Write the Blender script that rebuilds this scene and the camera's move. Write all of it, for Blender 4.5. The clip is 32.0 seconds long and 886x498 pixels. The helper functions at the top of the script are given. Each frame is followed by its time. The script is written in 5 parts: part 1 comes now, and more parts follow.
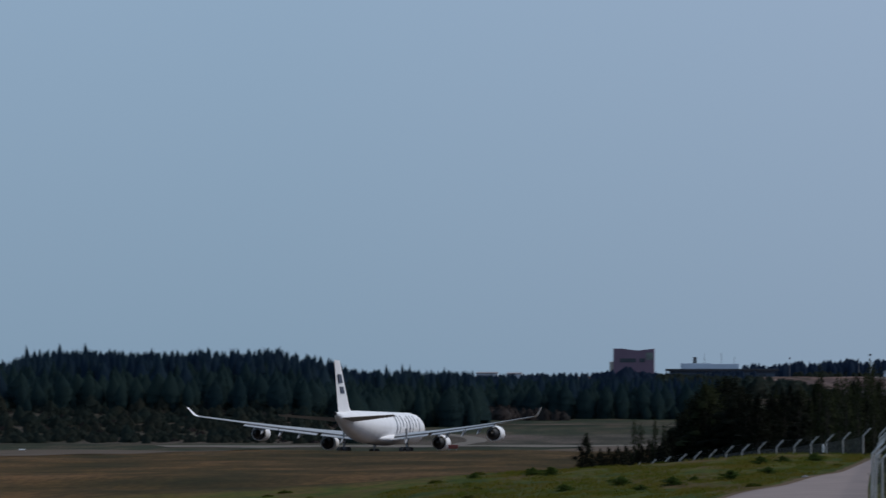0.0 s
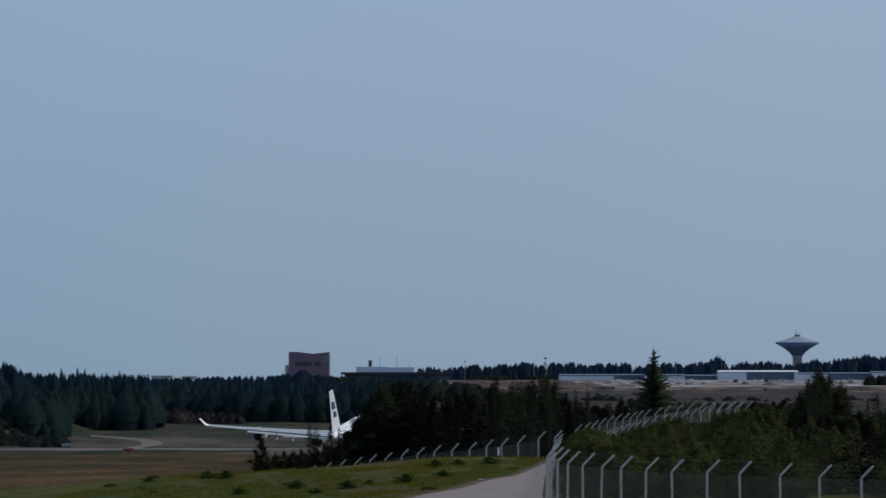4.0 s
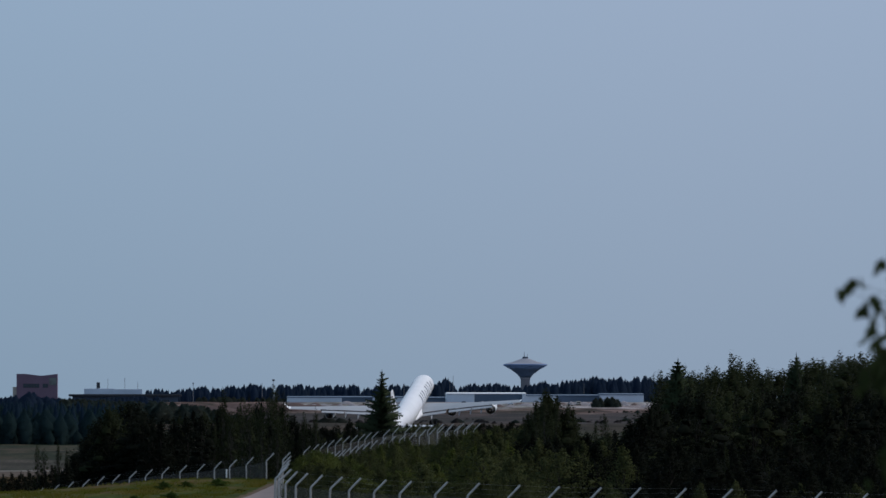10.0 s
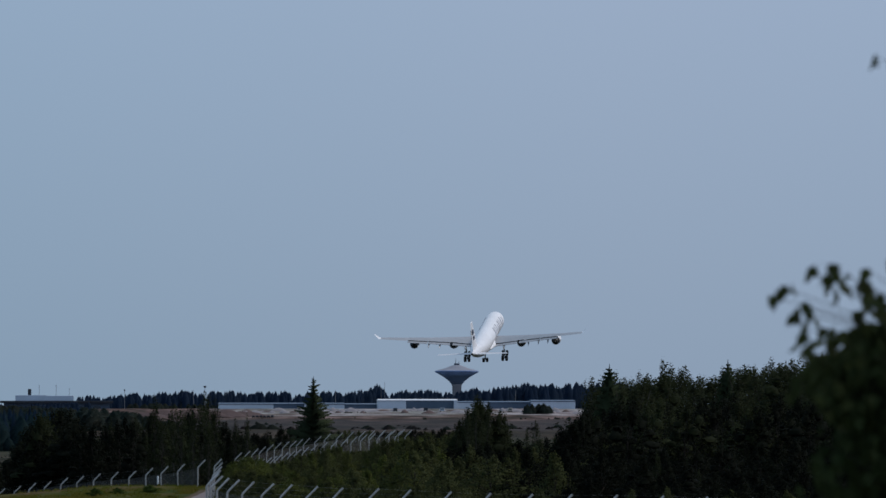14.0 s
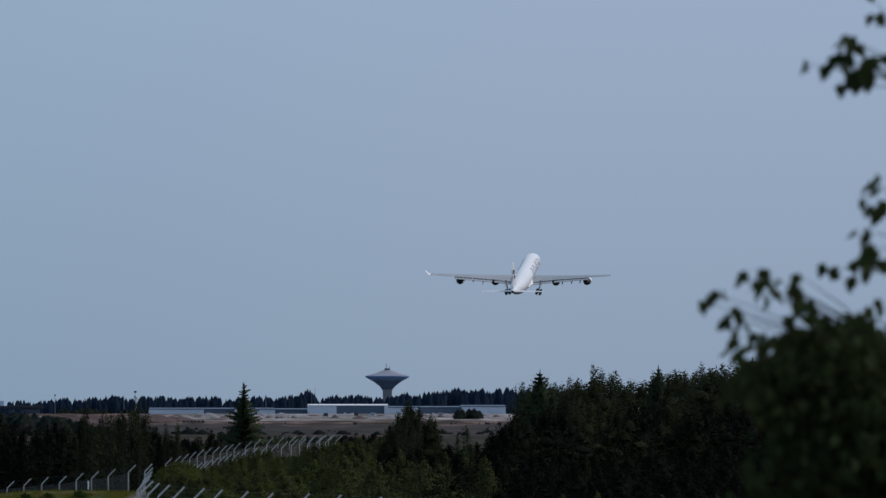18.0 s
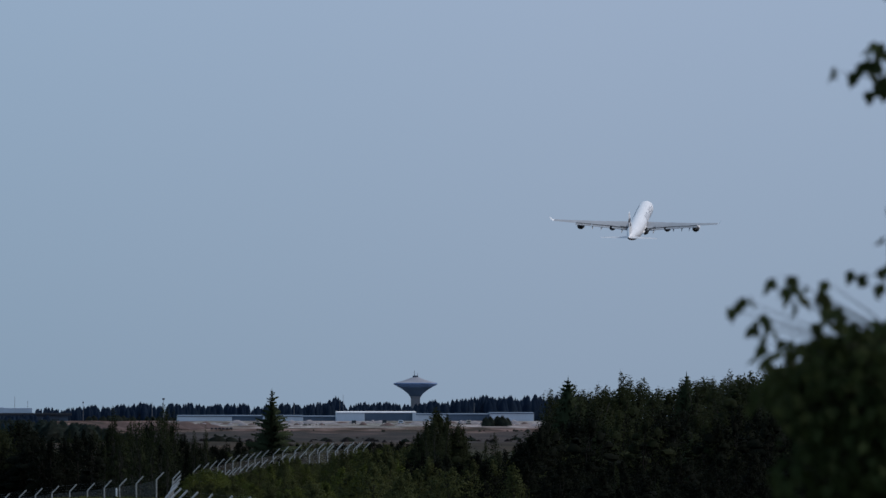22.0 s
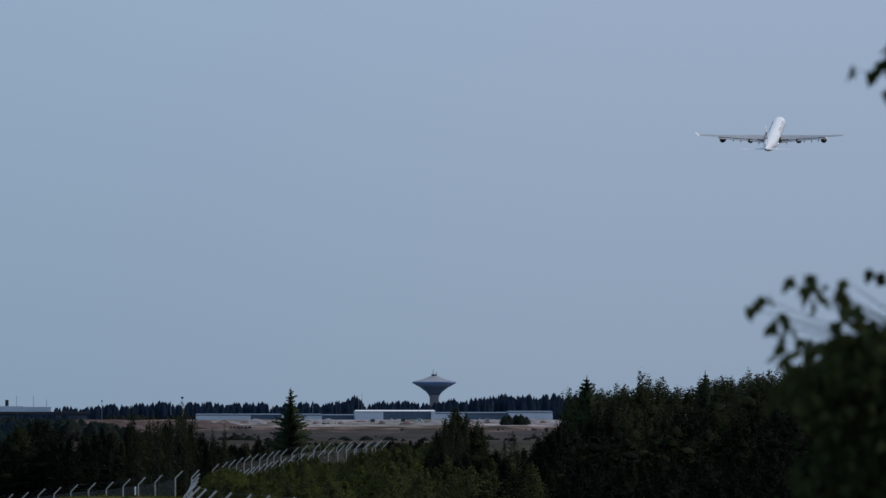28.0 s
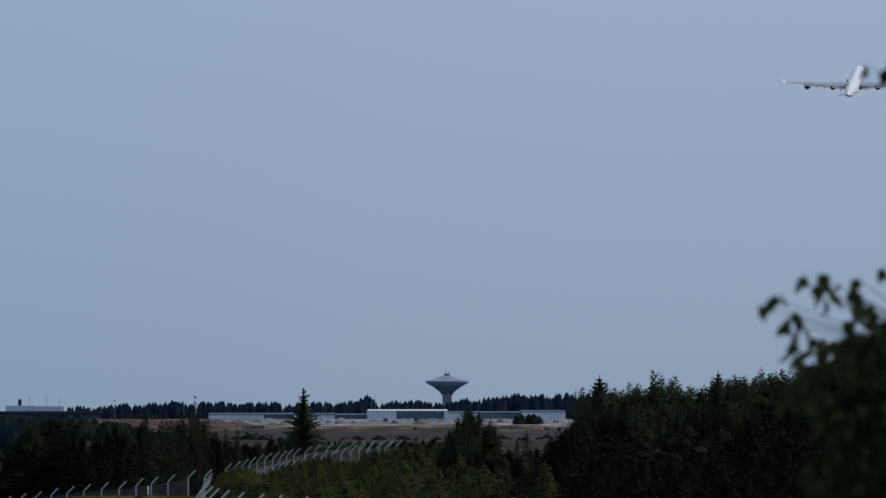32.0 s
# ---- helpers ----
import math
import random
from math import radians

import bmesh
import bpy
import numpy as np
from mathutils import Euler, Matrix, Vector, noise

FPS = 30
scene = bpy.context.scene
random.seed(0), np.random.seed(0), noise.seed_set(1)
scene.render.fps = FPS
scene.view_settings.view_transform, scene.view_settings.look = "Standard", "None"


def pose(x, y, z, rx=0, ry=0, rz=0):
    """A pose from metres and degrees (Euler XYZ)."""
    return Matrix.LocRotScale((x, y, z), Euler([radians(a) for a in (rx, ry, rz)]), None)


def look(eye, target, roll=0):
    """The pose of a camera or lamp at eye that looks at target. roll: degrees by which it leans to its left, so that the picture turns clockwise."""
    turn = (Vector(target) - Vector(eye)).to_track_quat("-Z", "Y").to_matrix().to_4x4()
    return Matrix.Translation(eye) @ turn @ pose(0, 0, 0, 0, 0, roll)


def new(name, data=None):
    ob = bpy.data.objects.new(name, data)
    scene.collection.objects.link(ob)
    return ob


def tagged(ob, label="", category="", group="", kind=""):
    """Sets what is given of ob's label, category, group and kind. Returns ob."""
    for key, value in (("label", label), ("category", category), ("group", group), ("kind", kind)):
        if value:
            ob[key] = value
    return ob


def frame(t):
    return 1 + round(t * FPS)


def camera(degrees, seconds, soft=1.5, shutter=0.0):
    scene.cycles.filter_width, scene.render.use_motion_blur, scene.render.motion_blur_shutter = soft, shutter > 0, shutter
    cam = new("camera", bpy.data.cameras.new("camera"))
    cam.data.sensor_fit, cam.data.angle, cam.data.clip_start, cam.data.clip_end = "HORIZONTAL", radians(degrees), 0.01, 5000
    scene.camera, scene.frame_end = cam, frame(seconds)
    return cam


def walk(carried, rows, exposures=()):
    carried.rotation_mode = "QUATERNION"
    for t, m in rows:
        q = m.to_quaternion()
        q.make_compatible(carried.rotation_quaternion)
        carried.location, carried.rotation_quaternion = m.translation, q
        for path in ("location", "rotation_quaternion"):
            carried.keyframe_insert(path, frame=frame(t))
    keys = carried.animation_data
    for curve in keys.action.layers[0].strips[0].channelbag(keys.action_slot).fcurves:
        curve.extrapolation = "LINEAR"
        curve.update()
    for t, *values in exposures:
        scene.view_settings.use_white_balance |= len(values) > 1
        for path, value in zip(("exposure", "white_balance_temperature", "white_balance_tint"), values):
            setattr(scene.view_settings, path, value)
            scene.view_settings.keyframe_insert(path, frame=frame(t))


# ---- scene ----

# ---- camera: one tripod, panned and tilted ----
EYE = 9.0
cam = camera(6.0, 32.0, soft=1.5, shutter=0.5)
cam.data.dof.use_dof, cam.data.dof.focus_distance, cam.data.dof.aperture_fstop = True, 1500.0, 18.0
LOOK = [
    (0.0, 2.1997, 0.9886), (0.5, 1.7844, 1.0066), (1.0, 1.6653, 0.9914), (1.5, 1.5483, 0.9707),
    (2.0, 1.3149, 0.9806), (2.5, 0.9824, 0.9955), (3.0, 0.6949, 1.0144), (3.5, 0.351, 1.0216),
    (4.0, 0.0, 1.011), (4.5, -0.254, 1.0167), (6.5, -0.748, 1.0982), (7.0, -0.7724, 1.106),
    (7.5, -0.7787, 1.1211), (8.0, -0.8548, 1.1336), (8.5, -1.2318, 1.1631), (9.0, -1.5114, 1.1551),
    (9.5, -1.7156, 1.1454), (10.0, -1.8423, 1.1602), (10.5, -1.9224, 1.1786), (11.0, -1.9365, 1.183),
    (11.5, -1.9516, 1.1846), (12.0, -1.9831, 1.1876), (12.5, -1.9847, 1.1963), (13.0, -2.0112, 1.2014),
    (13.5, -2.1444, 1.213), (14.0, -2.3065, 1.205), (14.5, -2.3895, 1.2235), (15.0, -2.5183, 1.2332),
    (15.5, -2.586, 1.2373), (17.5, -2.8101, 1.237), (18.0, -2.7774, 1.2391), (18.5, -2.7666, 1.2536),
    (19.0, -2.7489, 1.2578), (19.5, -2.7304, 1.2685), (20.0, -2.7098, 1.2704), (20.5, -2.6757, 1.2644),
    (21.0, -2.6501, 1.2762), (21.5, -2.61, 1.2829), (22.0, -2.5867, 1.2879), (22.5, -2.575, 1.2889),
    (23.0, -2.5722, 1.2899), (23.5, -2.5643, 1.2879), (24.0, -2.5419, 1.2792), (24.5, -2.5163, 1.2771),
    (25.0, -2.4882, 1.2821), (25.5, -2.4908, 1.2946), (27.5, -2.4607, 1.2704), (28.0, -2.4598, 1.2792),
    (28.5, -2.4607, 1.2791), (29.0, -2.4607, 1.2781), (29.5, -2.4422, 1.2645), (30.0, -2.4402, 1.2578),
    (30.5, -2.406, 1.2626), (31.0, -2.3981, 1.2674), (31.5, -2.3854, 1.2704), (32.0, -2.3727, 1.2753),
]

walk(cam, [(t, pose(0, 0, EYE, 90 + tilt, 0, pan)) for t, pan, tilt in LOOK])

# ---- sky, sun ----
SUN_EL, SUN_AZ = radians(50), radians(70)      # azimuth clockwise from the view's north (+y)
world = bpy.data.worlds.new("sky")
scene.world = world
world.use_nodes = True
wn, wl = world.node_tree.nodes, world.node_tree.links
sky = wn.new("ShaderNodeTexSky")
sky.sky_type, sky.sun_disc = "NISHITA", False
sky.sun_elevation, sky.sun_rotation = SUN_EL, SUN_AZ
sky.altitude, sky.air_density, sky.dust_density, sky.ozone_density = 0, 1.0, 0.3, 2.0
# high thin haze veils the blue: a grey-blue that pales slightly with height
spot_on_sky, split = wn.new("ShaderNodeTexCoord"), wn.new("ShaderNodeSeparateXYZ")
wl.new(spot_on_sky.outputs["Generated"], split.inputs[0])
veil = wn.new("ShaderNodeValToRGB")
veil.color_ramp.elements[0].position, veil.color_ramp.elements[0].color = 0.0, (0.212, 0.315, 0.45, 1)
veil.color_ramp.elements[1].position, veil.color_ramp.elements[1].color = 0.06, (0.289, 0.4, 0.568, 1)
wl.new(split.outputs[2], veil.inputs[0])
clear = wn.new("ShaderNodeMix")
clear.data_type, clear.blend_type = "RGBA", "MULTIPLY"
clear.inputs[0].default_value = 1.0
clear.inputs[7].default_value = (0.05, 0.05, 0.05, 1)
wl.new(sky.outputs[0], clear.inputs[6])
veiled = wn.new("ShaderNodeMix")
veiled.data_type = "RGBA"
veiled.inputs[0].default_value = 0.9
wl.new(clear.outputs[2], veiled.inputs[6])
drift = wn.new("ShaderNodeValToRGB")
drift.color_ramp.elements[0].position, drift.color_ramp.elements[0].color = 0.44, (0.955, 1.0, 0.993, 1)
drift.color_ramp.elements[1].position, drift.color_ramp.elements[1].color = 0.56, (1.15, 1.07, 1.05, 1)
shift_x = wn.new("ShaderNodeMath")
shift_x.operation = "ADD"
shift_x.inputs[1].default_value = 0.5
wl.new(split.outputs[0], shift_x.inputs[0])
wl.new(shift_x.outputs[0], drift.inputs[0])
hazy = wn.new("ShaderNodeMix")
hazy.data_type, hazy.blend_type = "RGBA", "MULTIPLY"
hazy.inputs[0].default_value = 1.0
wl.new(veil.outputs[0], hazy.inputs[6])
wl.new(drift.outputs[0], hazy.inputs[7])
wl.new(hazy.outputs[2], veiled.inputs[7])
wl.new(veiled.outputs[2], wn["Background"].inputs[0])
wn["Background"].inputs[1].default_value = 1.0
sun = new("sun", bpy.data.lights.new("sun", "SUN"))
sun.data.energy, sun.data.angle, sun.data.color = 1.85, radians(10), (1.0, 0.95, 0.88)
to_sun = Vector((math.sin(SUN_AZ) * math.cos(SUN_EL), math.cos(SUN_AZ) * math.cos(SUN_EL), math.sin(SUN_EL)))
sun.matrix_world = look(to_sun * 100, (0, 0, 0))


# ---- materials ----
def material(name, colour, rough=0.8, metal=0.0, second=None, scale=1.0, spread=0.25, bump=0.0, island=0.0, translucent=0.0, alpha=1.0, stretch=(1, 1, 1), fine=8.0, gloss=0.5):
    """Two noises, coarse and fine, mix colour with second; island varies each leaf or clump."""
    m = bpy.data.materials.new(name)
    m.use_nodes = True
    n, l = m.node_tree.nodes, m.node_tree.links
    bsdf = n["Principled BSDF"]
    bsdf.inputs["Roughness"].default_value, bsdf.inputs["Metallic"].default_value = rough, metal
    bsdf.inputs["Specular IOR Level"].default_value = gloss
    second = second or tuple(c * (1 - spread) for c in colour)
    place = n.new("ShaderNodeTexCoord")
    stretcher = n.new("ShaderNodeMapping")
    stretcher.inputs["Scale"].default_value = stretch
    l.new(place.outputs["Object"], stretcher.inputs[0])
    noises = []
    for s in (scale, scale * fine):
        t = n.new("ShaderNodeTexNoise")
        t.inputs["Scale"].default_value, t.inputs["Detail"].default_value = s, 5
        l.new(stretcher.outputs[0], t.inputs["Vector"])
        noises.append(t)
    both = n.new("ShaderNodeMath")
    both.operation = "MULTIPLY_ADD"
    l.new(noises[1].outputs[0], both.inputs[0])
    both.inputs[1].default_value = 0.45
    l.new(noises[0].outputs[0], both.inputs[2])
    ramp = n.new("ShaderNodeValToRGB")
    ramp.color_ramp.elements[0].position, ramp.color_ramp.elements[1].position = 0.55, 0.9
    ramp.color_ramp.elements[0].color, ramp.color_ramp.elements[1].color = (*colour, 1), (*second, 1)
    l.new(both.outputs[0], ramp.inputs[0])
    out = ramp.outputs[0]
    if island:
        geo, info = n.new("ShaderNodeNewGeometry"), n.new("ShaderNodeObjectInfo")
        add = n.new("ShaderNodeMath")
        add.operation = "ADD"
        each = n.new("ShaderNodeMath")
        each.operation = "MULTIPLY"
        each.inputs[1].default_value = 0.35
        l.new(geo.outputs["Random Per Island"], each.inputs[0])
        l.new(each.outputs[0], add.inputs[0])
        l.new(info.outputs["Random"], add.inputs[1])
        span = n.new("ShaderNodeMapRange")
        span.inputs["From Max"].default_value = 1.35
        span.inputs["To Min"].default_value, span.inputs["To Max"].default_value = 1 - island, 1 + island
        l.new(add.outputs[0], span.inputs[0])
        hsv = n.new("ShaderNodeHueSaturation")
        l.new(span.outputs[0], hsv.inputs["Value"])
        l.new(out, hsv.inputs["Color"])
        out = hsv.outputs[0]
    l.new(out, bsdf.inputs["Base Color"])
    if bump:
        b = n.new("ShaderNodeBump")
        b.inputs["Strength"].default_value, b.inputs["Distance"].default_value = 0.6, bump
        l.new(noises[1].outputs[0], b.inputs["Height"])
        l.new(b.outputs[0], bsdf.inputs["Normal"])
    bsdf.inputs["Alpha"].default_value = alpha
    if translucent:
        bsdf.inputs["Transmission Weight"].default_value = 0
        tr, mix = n.new("ShaderNodeBsdfTranslucent"), n.new("ShaderNodeMixShader")
        l.new(out, tr.inputs[0])
        mix.inputs[0].default_value = translucent
        l.new(bsdf.outputs[0], mix.inputs[1])
        l.new(tr.outputs[0], mix.inputs[2])
        l.new(mix.outputs[0], n["Material Output"].inputs[0])
    return m


M = {
    "asphalt": material("asphalt", (0.1775, 0.141, 0.1359), 0.9, second=(0.2254, 0.178, 0.1695), scale=0.3, bump=0.01, fine=20, gloss=0.2),
    "runway": material("runway_asphalt", (0.07, 0.055, 0.043), 0.95, second=(0.095, 0.073, 0.058), scale=0.05, fine=12, gloss=0.04),
    "bark": material("bark", (0.05, 0.042, 0.035), 0.95, spread=0.5, scale=3, bump=0.02, gloss=0.06),
    "birch_bark": material("birch_bark", (0.072, 0.0675, 0.0585), 0.9, second=(0.036, 0.0315, 0.027), scale=4, gloss=0.06),
    "young_spruce": material("young_spruce_needles", (0.02325, 0.03525, 0.01875), 0.85, second=(0.03525, 0.048, 0.02325), scale=0.4, island=0.35, translucent=0.3, gloss=0.06),
    "lone_needles": material("pale_spruce_needles", (0.02387, 0.03461, 0.01909), 0.85, second=(0.0358, 0.04654, 0.02148), scale=0.4, island=0.2, translucent=0.3, gloss=0.06),
    "leaf": material("birch_leaf", (0.01553, 0.02211, 0.009877), 0.8, second=(0.02446, 0.03011, 0.0127), scale=0.5, island=0.25, translucent=0.4, gloss=0.06),
    "shrub": material("shrub_leaf", (0.03726, 0.06831, 0.01397), 0.85, second=(0.05279, 0.07763, 0.01863), scale=0.5, island=0.2, translucent=0.4, gloss=0.05),
    # leaf colour darkened to carry the shade low in the wood
    "shade_leaf": material("shade_darkened_leaf", (0.00424, 0.006361, 0.00424), 0.8, second=(0.007335, 0.009783, 0.005303), scale=0.5, island=0.25, translucent=0.35, gloss=0.05),
    "near_leaf": material("near_birch_leaf", (0.0306, 0.04355, 0.01648), 0.8, second=(0.04944, 0.05885, 0.02118), scale=4.0, island=0.3, translucent=0.3, gloss=0.06),
    "olive": material("willow_leaf", (0.03089, 0.04059, 0.01677), 0.8, second=(0.0547, 0.06, 0.02206), scale=0.35, island=0.35, translucent=0.4, gloss=0.06),
    "feather": material("thin_birch_leaf", (0.02292, 0.03057, 0.01614), 0.8, second=(0.03227, 0.03906, 0.01953), scale=0.5, island=0.25, translucent=0.45, gloss=0.06),
    "bright_olive": material("sallow_leaf", (0.0504, 0.0666, 0.0162), 0.8, second=(0.081, 0.09, 0.0234), scale=0.5, island=0.25, translucent=0.4, gloss=0.06),
    # far needles and leaves: blue of the distance haze mixed into the colour
    "far_wood": material("hazed_far_needles", (0.01792, 0.03903, 0.07273), 0.9, second=(0.0316, 0.06011, 0.08233), scale=0.05, island=0.05, translucent=0.65, gloss=0.05, fine=4),
    "far_leaf": material("hazed_far_leaves", (0.0221, 0.04802, 0.058), 0.9, second=(0.0357, 0.06468, 0.062), scale=0.03, island=0.06, translucent=0.65, gloss=0.05, fine=3),
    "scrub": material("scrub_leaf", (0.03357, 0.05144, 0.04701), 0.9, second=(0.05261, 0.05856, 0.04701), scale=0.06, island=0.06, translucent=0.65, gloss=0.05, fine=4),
    # skyline trees carry even more haze blue in their base colour
    "skyline": material("hazed_skyline_needles", (0.02115, 0.03997, 0.07841), 0.9, second=(0.03045, 0.0515, 0.08932), scale=0.02, island=0.06, translucent=0.65, gloss=0.05),
    "steel": material("galvanised_steel", (0.52, 0.494, 0.477), 0.5, 0.15, spread=0.35, scale=3, fine=6),
    "link": material("chain_link", (0.15, 0.14, 0.135), 0.6, 0.2, spread=0.2, scale=1, alpha=0.24),
    "white": material("white_paint", (0.8774, 0.8667, 0.8881), 0.35, spread=0.1, scale=0.25, fine=10),
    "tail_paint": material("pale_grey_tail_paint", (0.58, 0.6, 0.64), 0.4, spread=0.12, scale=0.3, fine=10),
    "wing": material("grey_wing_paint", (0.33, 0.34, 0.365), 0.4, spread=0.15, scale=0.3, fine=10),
    "dark": material("dark_exhaust_metal", (0.03, 0.03, 0.032), 0.55, 0.5, spread=0.4, scale=2),
    "gap_shade": material("painted_flap_shade", (0.085, 0.085, 0.092), 0.6, spread=0.3, scale=1),
    "tyre": material("tyre_rubber", (0.02, 0.02, 0.021), 0.85, spread=0.3, scale=4),
    "gear": material("gear_strut_metal", (0.3, 0.3, 0.31), 0.45, 0.5, spread=0.3, scale=4),
    "navy": material("navy_blue_paint", (0.012, 0.018, 0.05), 0.4, spread=0.2, scale=1),
    "letter": material("blue_grey_paint", (0.114, 0.12, 0.162), 0.4, spread=0.2, scale=1),
    "glass": material("dark_glazing", (0.03, 0.045, 0.06), 0.15, spread=0.3, scale=0.5),
    "green_glass": material("pale_green_glazing", (0.17, 0.2, 0.19), 0.3, spread=0.5, scale=0.4, gloss=0.3),
    # red brick, paled and blued in its colour for haze
    "brick": material("hazed_red_brick", (0.1782, 0.1265, 0.1725), 0.85, second=(0.1552, 0.1092, 0.1495), scale=0.15, fine=12, gloss=0.2),
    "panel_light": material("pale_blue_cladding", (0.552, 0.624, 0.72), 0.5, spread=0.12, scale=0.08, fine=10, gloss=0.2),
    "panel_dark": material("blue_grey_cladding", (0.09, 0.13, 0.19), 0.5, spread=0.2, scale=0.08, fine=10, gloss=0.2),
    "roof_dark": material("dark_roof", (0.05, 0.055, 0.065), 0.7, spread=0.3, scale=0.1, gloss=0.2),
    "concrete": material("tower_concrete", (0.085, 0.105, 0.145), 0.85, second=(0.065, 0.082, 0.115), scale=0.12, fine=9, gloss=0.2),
    # the bowl's strong blue is distance haze put into its colour
    "bowl": material("haze_tinted_bowl", (0.22, 0.3, 0.5), 0.85, second=(0.18, 0.25, 0.43), scale=0.12, fine=9, gloss=0.2),
    "tower_roof": material("tower_roof_felt", (0.27, 0.28, 0.33), 0.8, spread=0.2, scale=0.15, gloss=0.2),
    "stem": material("pale_tower_concrete", (0.27, 0.26, 0.29), 0.85, spread=0.2, scale=0.1, fine=9, gloss=0.2),
    "pale_roof": material("pale_sheet_roof", (0.24, 0.222, 0.228), 0.5, spread=0.2, scale=0.15, gloss=0.2),
    "soil": material("reddish_soil", (0.08, 0.056, 0.053), 0.95, second=(0.11, 0.08, 0.077), scale=0.03, fine=15, gloss=0.06),
    "sand": material("pale_sand", (0.3, 0.28, 0.3), 0.95, spread=0.35, scale=0.1, gloss=0.06),
    "verge": material("bare_earth", (0.075, 0.05, 0.03), 0.95, second=(0.12, 0.085, 0.055), scale=0.8, gloss=0.05),
    "taxi": material("pale_concrete_paving", (0.105, 0.09, 0.078), 0.9, second=(0.135, 0.116, 0.1), scale=0.05, gloss=0.15),
    "heath": material("heath_leaves", (0.02275, 0.02291, 0.02346), 0.9, second=(0.03434, 0.02611, 0.02518), scale=0.05, island=0.08, gloss=0.05),
    "beige": material("beige_wall", (0.5, 0.46, 0.4), 0.7, spread=0.15, scale=0.2, gloss=0.2),
    "red": material("red_sign_paint", (0.2, 0.035, 0.025), 0.5, spread=0.2, scale=1),
    "long_grass": material("long_grass", (0.04927, 0.06817, 0.0066), 0.9, second=(0.1014, 0.08299, 0.01848), scale=0.3, island=0.15, translucent=0.4, gloss=0.04, stretch=(1, 0.2, 1), fine=5),
    "clump": material("fresh_grass", (0.03, 0.046, 0.006), 0.9, second=(0.045, 0.048, 0.008), scale=1.0, island=0.2, translucent=0.5, gloss=0.05),
}


# ---- the lie of the land: bearings in strokes (14959 to the radian, 784 due north), heights over the runway ----
STROKE = 14959.0


def east(s, d):
    return d * (s - 784) / STROKE


def level(v, d):
    return EYE - (v - 705) * d / STROKE


def smooth(a, b, v):
    k = np.clip((v - a) / (b - a), 0, 1)
    return k * k * (3 - 2 * k)


def land(x, y):
    """Height of the ground: spotters' hill, road plateau, airfield plain, rising far side."""
    x, y = np.asarray(x, float), np.asarray(y, float)
    plateau = np.interp(y, [0, 30, 300, 375, 400, 560, 640, 1000, 1150, 1350, 1450], [7.3, 7.0, 3.7, 3.4, 3.9, 4.4, 4.7, 5.7, 5.0, 1, -0.4])
    plain = np.interp(y, [0, 300, 500, 640, 715, 900, 1200, 1420, 1550, 1660, 1740, 1850, 2000, 2300, 3000, 3500, 4000, 6500],
                      [7.3, 3.6, 4.1, 4.5, 1.9, 1.0, 1.1, -1.3, -2.1, -2.2, -1.6, -1.2, 0.8, 3.2, 8.2, 12.5, 17.6, 19])
    plain = plain - np.interp(-x, [0, 14, 30, 45, 90], [0, 1.0, 2.1, 2.6, 3.0]) * smooth(300, 420, y) * (1 - smooth(640, 800, y))
    rise = np.interp(x, [9, 12.5, 18, 25, 40], [-0.6, -0.5, 0.45, 1.25, 1.3]) * smooth(600, 660, y) * (1 - smooth(850, 1100, y))
    plateau = plateau + rise + 0.3 * smooth(685, 725, y) * (1 - smooth(850, 1100, y))
    plain = plain + 7.5 * smooth(1785, 1890, y) * (1 - smooth(2080, 2400, y)) * (1 - smooth(-108, -84, x))
    edge = np.interp(y, [0, 640, 1000, 1500], [0, 8, 24, 40])
    k = smooth(-7, 7, x - edge) * (1 - smooth(1350, 1500, y))
    z = plain * (1 - k) + plateau * k
    return z + 0.12 * np.sin(x * 0.21 + y * 0.05) * np.sin(y * 0.043) * smooth(40, 200, y)


def ground_at(x, y):
    return float(land(x, y))


# ---- mesh helpers ----
def mesh_of(name, verts, faces, mat, smooth_faces=False):
    me = bpy.data.meshes.new(name)
    me.from_pydata([tuple(map(float, v)) for v in verts], [], [tuple(map(int, f)) for f in faces])
    me.materials.append(mat)
    if smooth_faces:
        me.polygons.foreach_set("use_smooth", [True] * len(me.polygons))
    me.update()
    return me


def foliage_of(name, verts, faces, mat, normals):
    """Leaves shaded as soft clumps: each one takes the normal of the clump it belongs to."""
    v, nrm = np.array([tuple(p) for p in verts], float), np.array([tuple(q) for q in normals], float)
    nrm /= np.maximum(np.linalg.norm(nrm, axis=1), 1e-6)[:, None]
    turned_faces = []
    for g in faces:
        a, b, c = v[g[0]], v[g[1]], v[g[2]]
        ux, uy, uz = b[0] - a[0], b[1] - a[1], b[2] - a[2]
        wx, wy, wz = c[0] - a[0], c[1] - a[1], c[2] - a[2]
        m = nrm[g[0]]
        k = (uy * wz - uz * wy) * m[0] + (uz * wx - ux * wz) * m[1] + (ux * wy - uy * wx) * m[2]
        turned_faces.append(tuple(g) if k >= 0 else tuple(reversed(g)))
    me = mesh_of(name, v, turned_faces, mat, True)
    me.normals_split_custom_set_from_vertices([tuple(q) for q in nrm])
    return me


def part(name, bm, mat, parent, label="", smooth_faces=False):
    me = bpy.data.meshes.new(name)
    bmesh.ops.recalc_face_normals(bm, faces=bm.faces)
    bm.to_mesh(me)
    bm.free()
    me.materials.append(mat)
    if smooth_faces:
        me.polygons.foreach_set("use_smooth", [True] * len(me.polygons))
    ob = new(name, me)
    ob.parent = parent
    if label:
        ob["label"] = label
    return ob


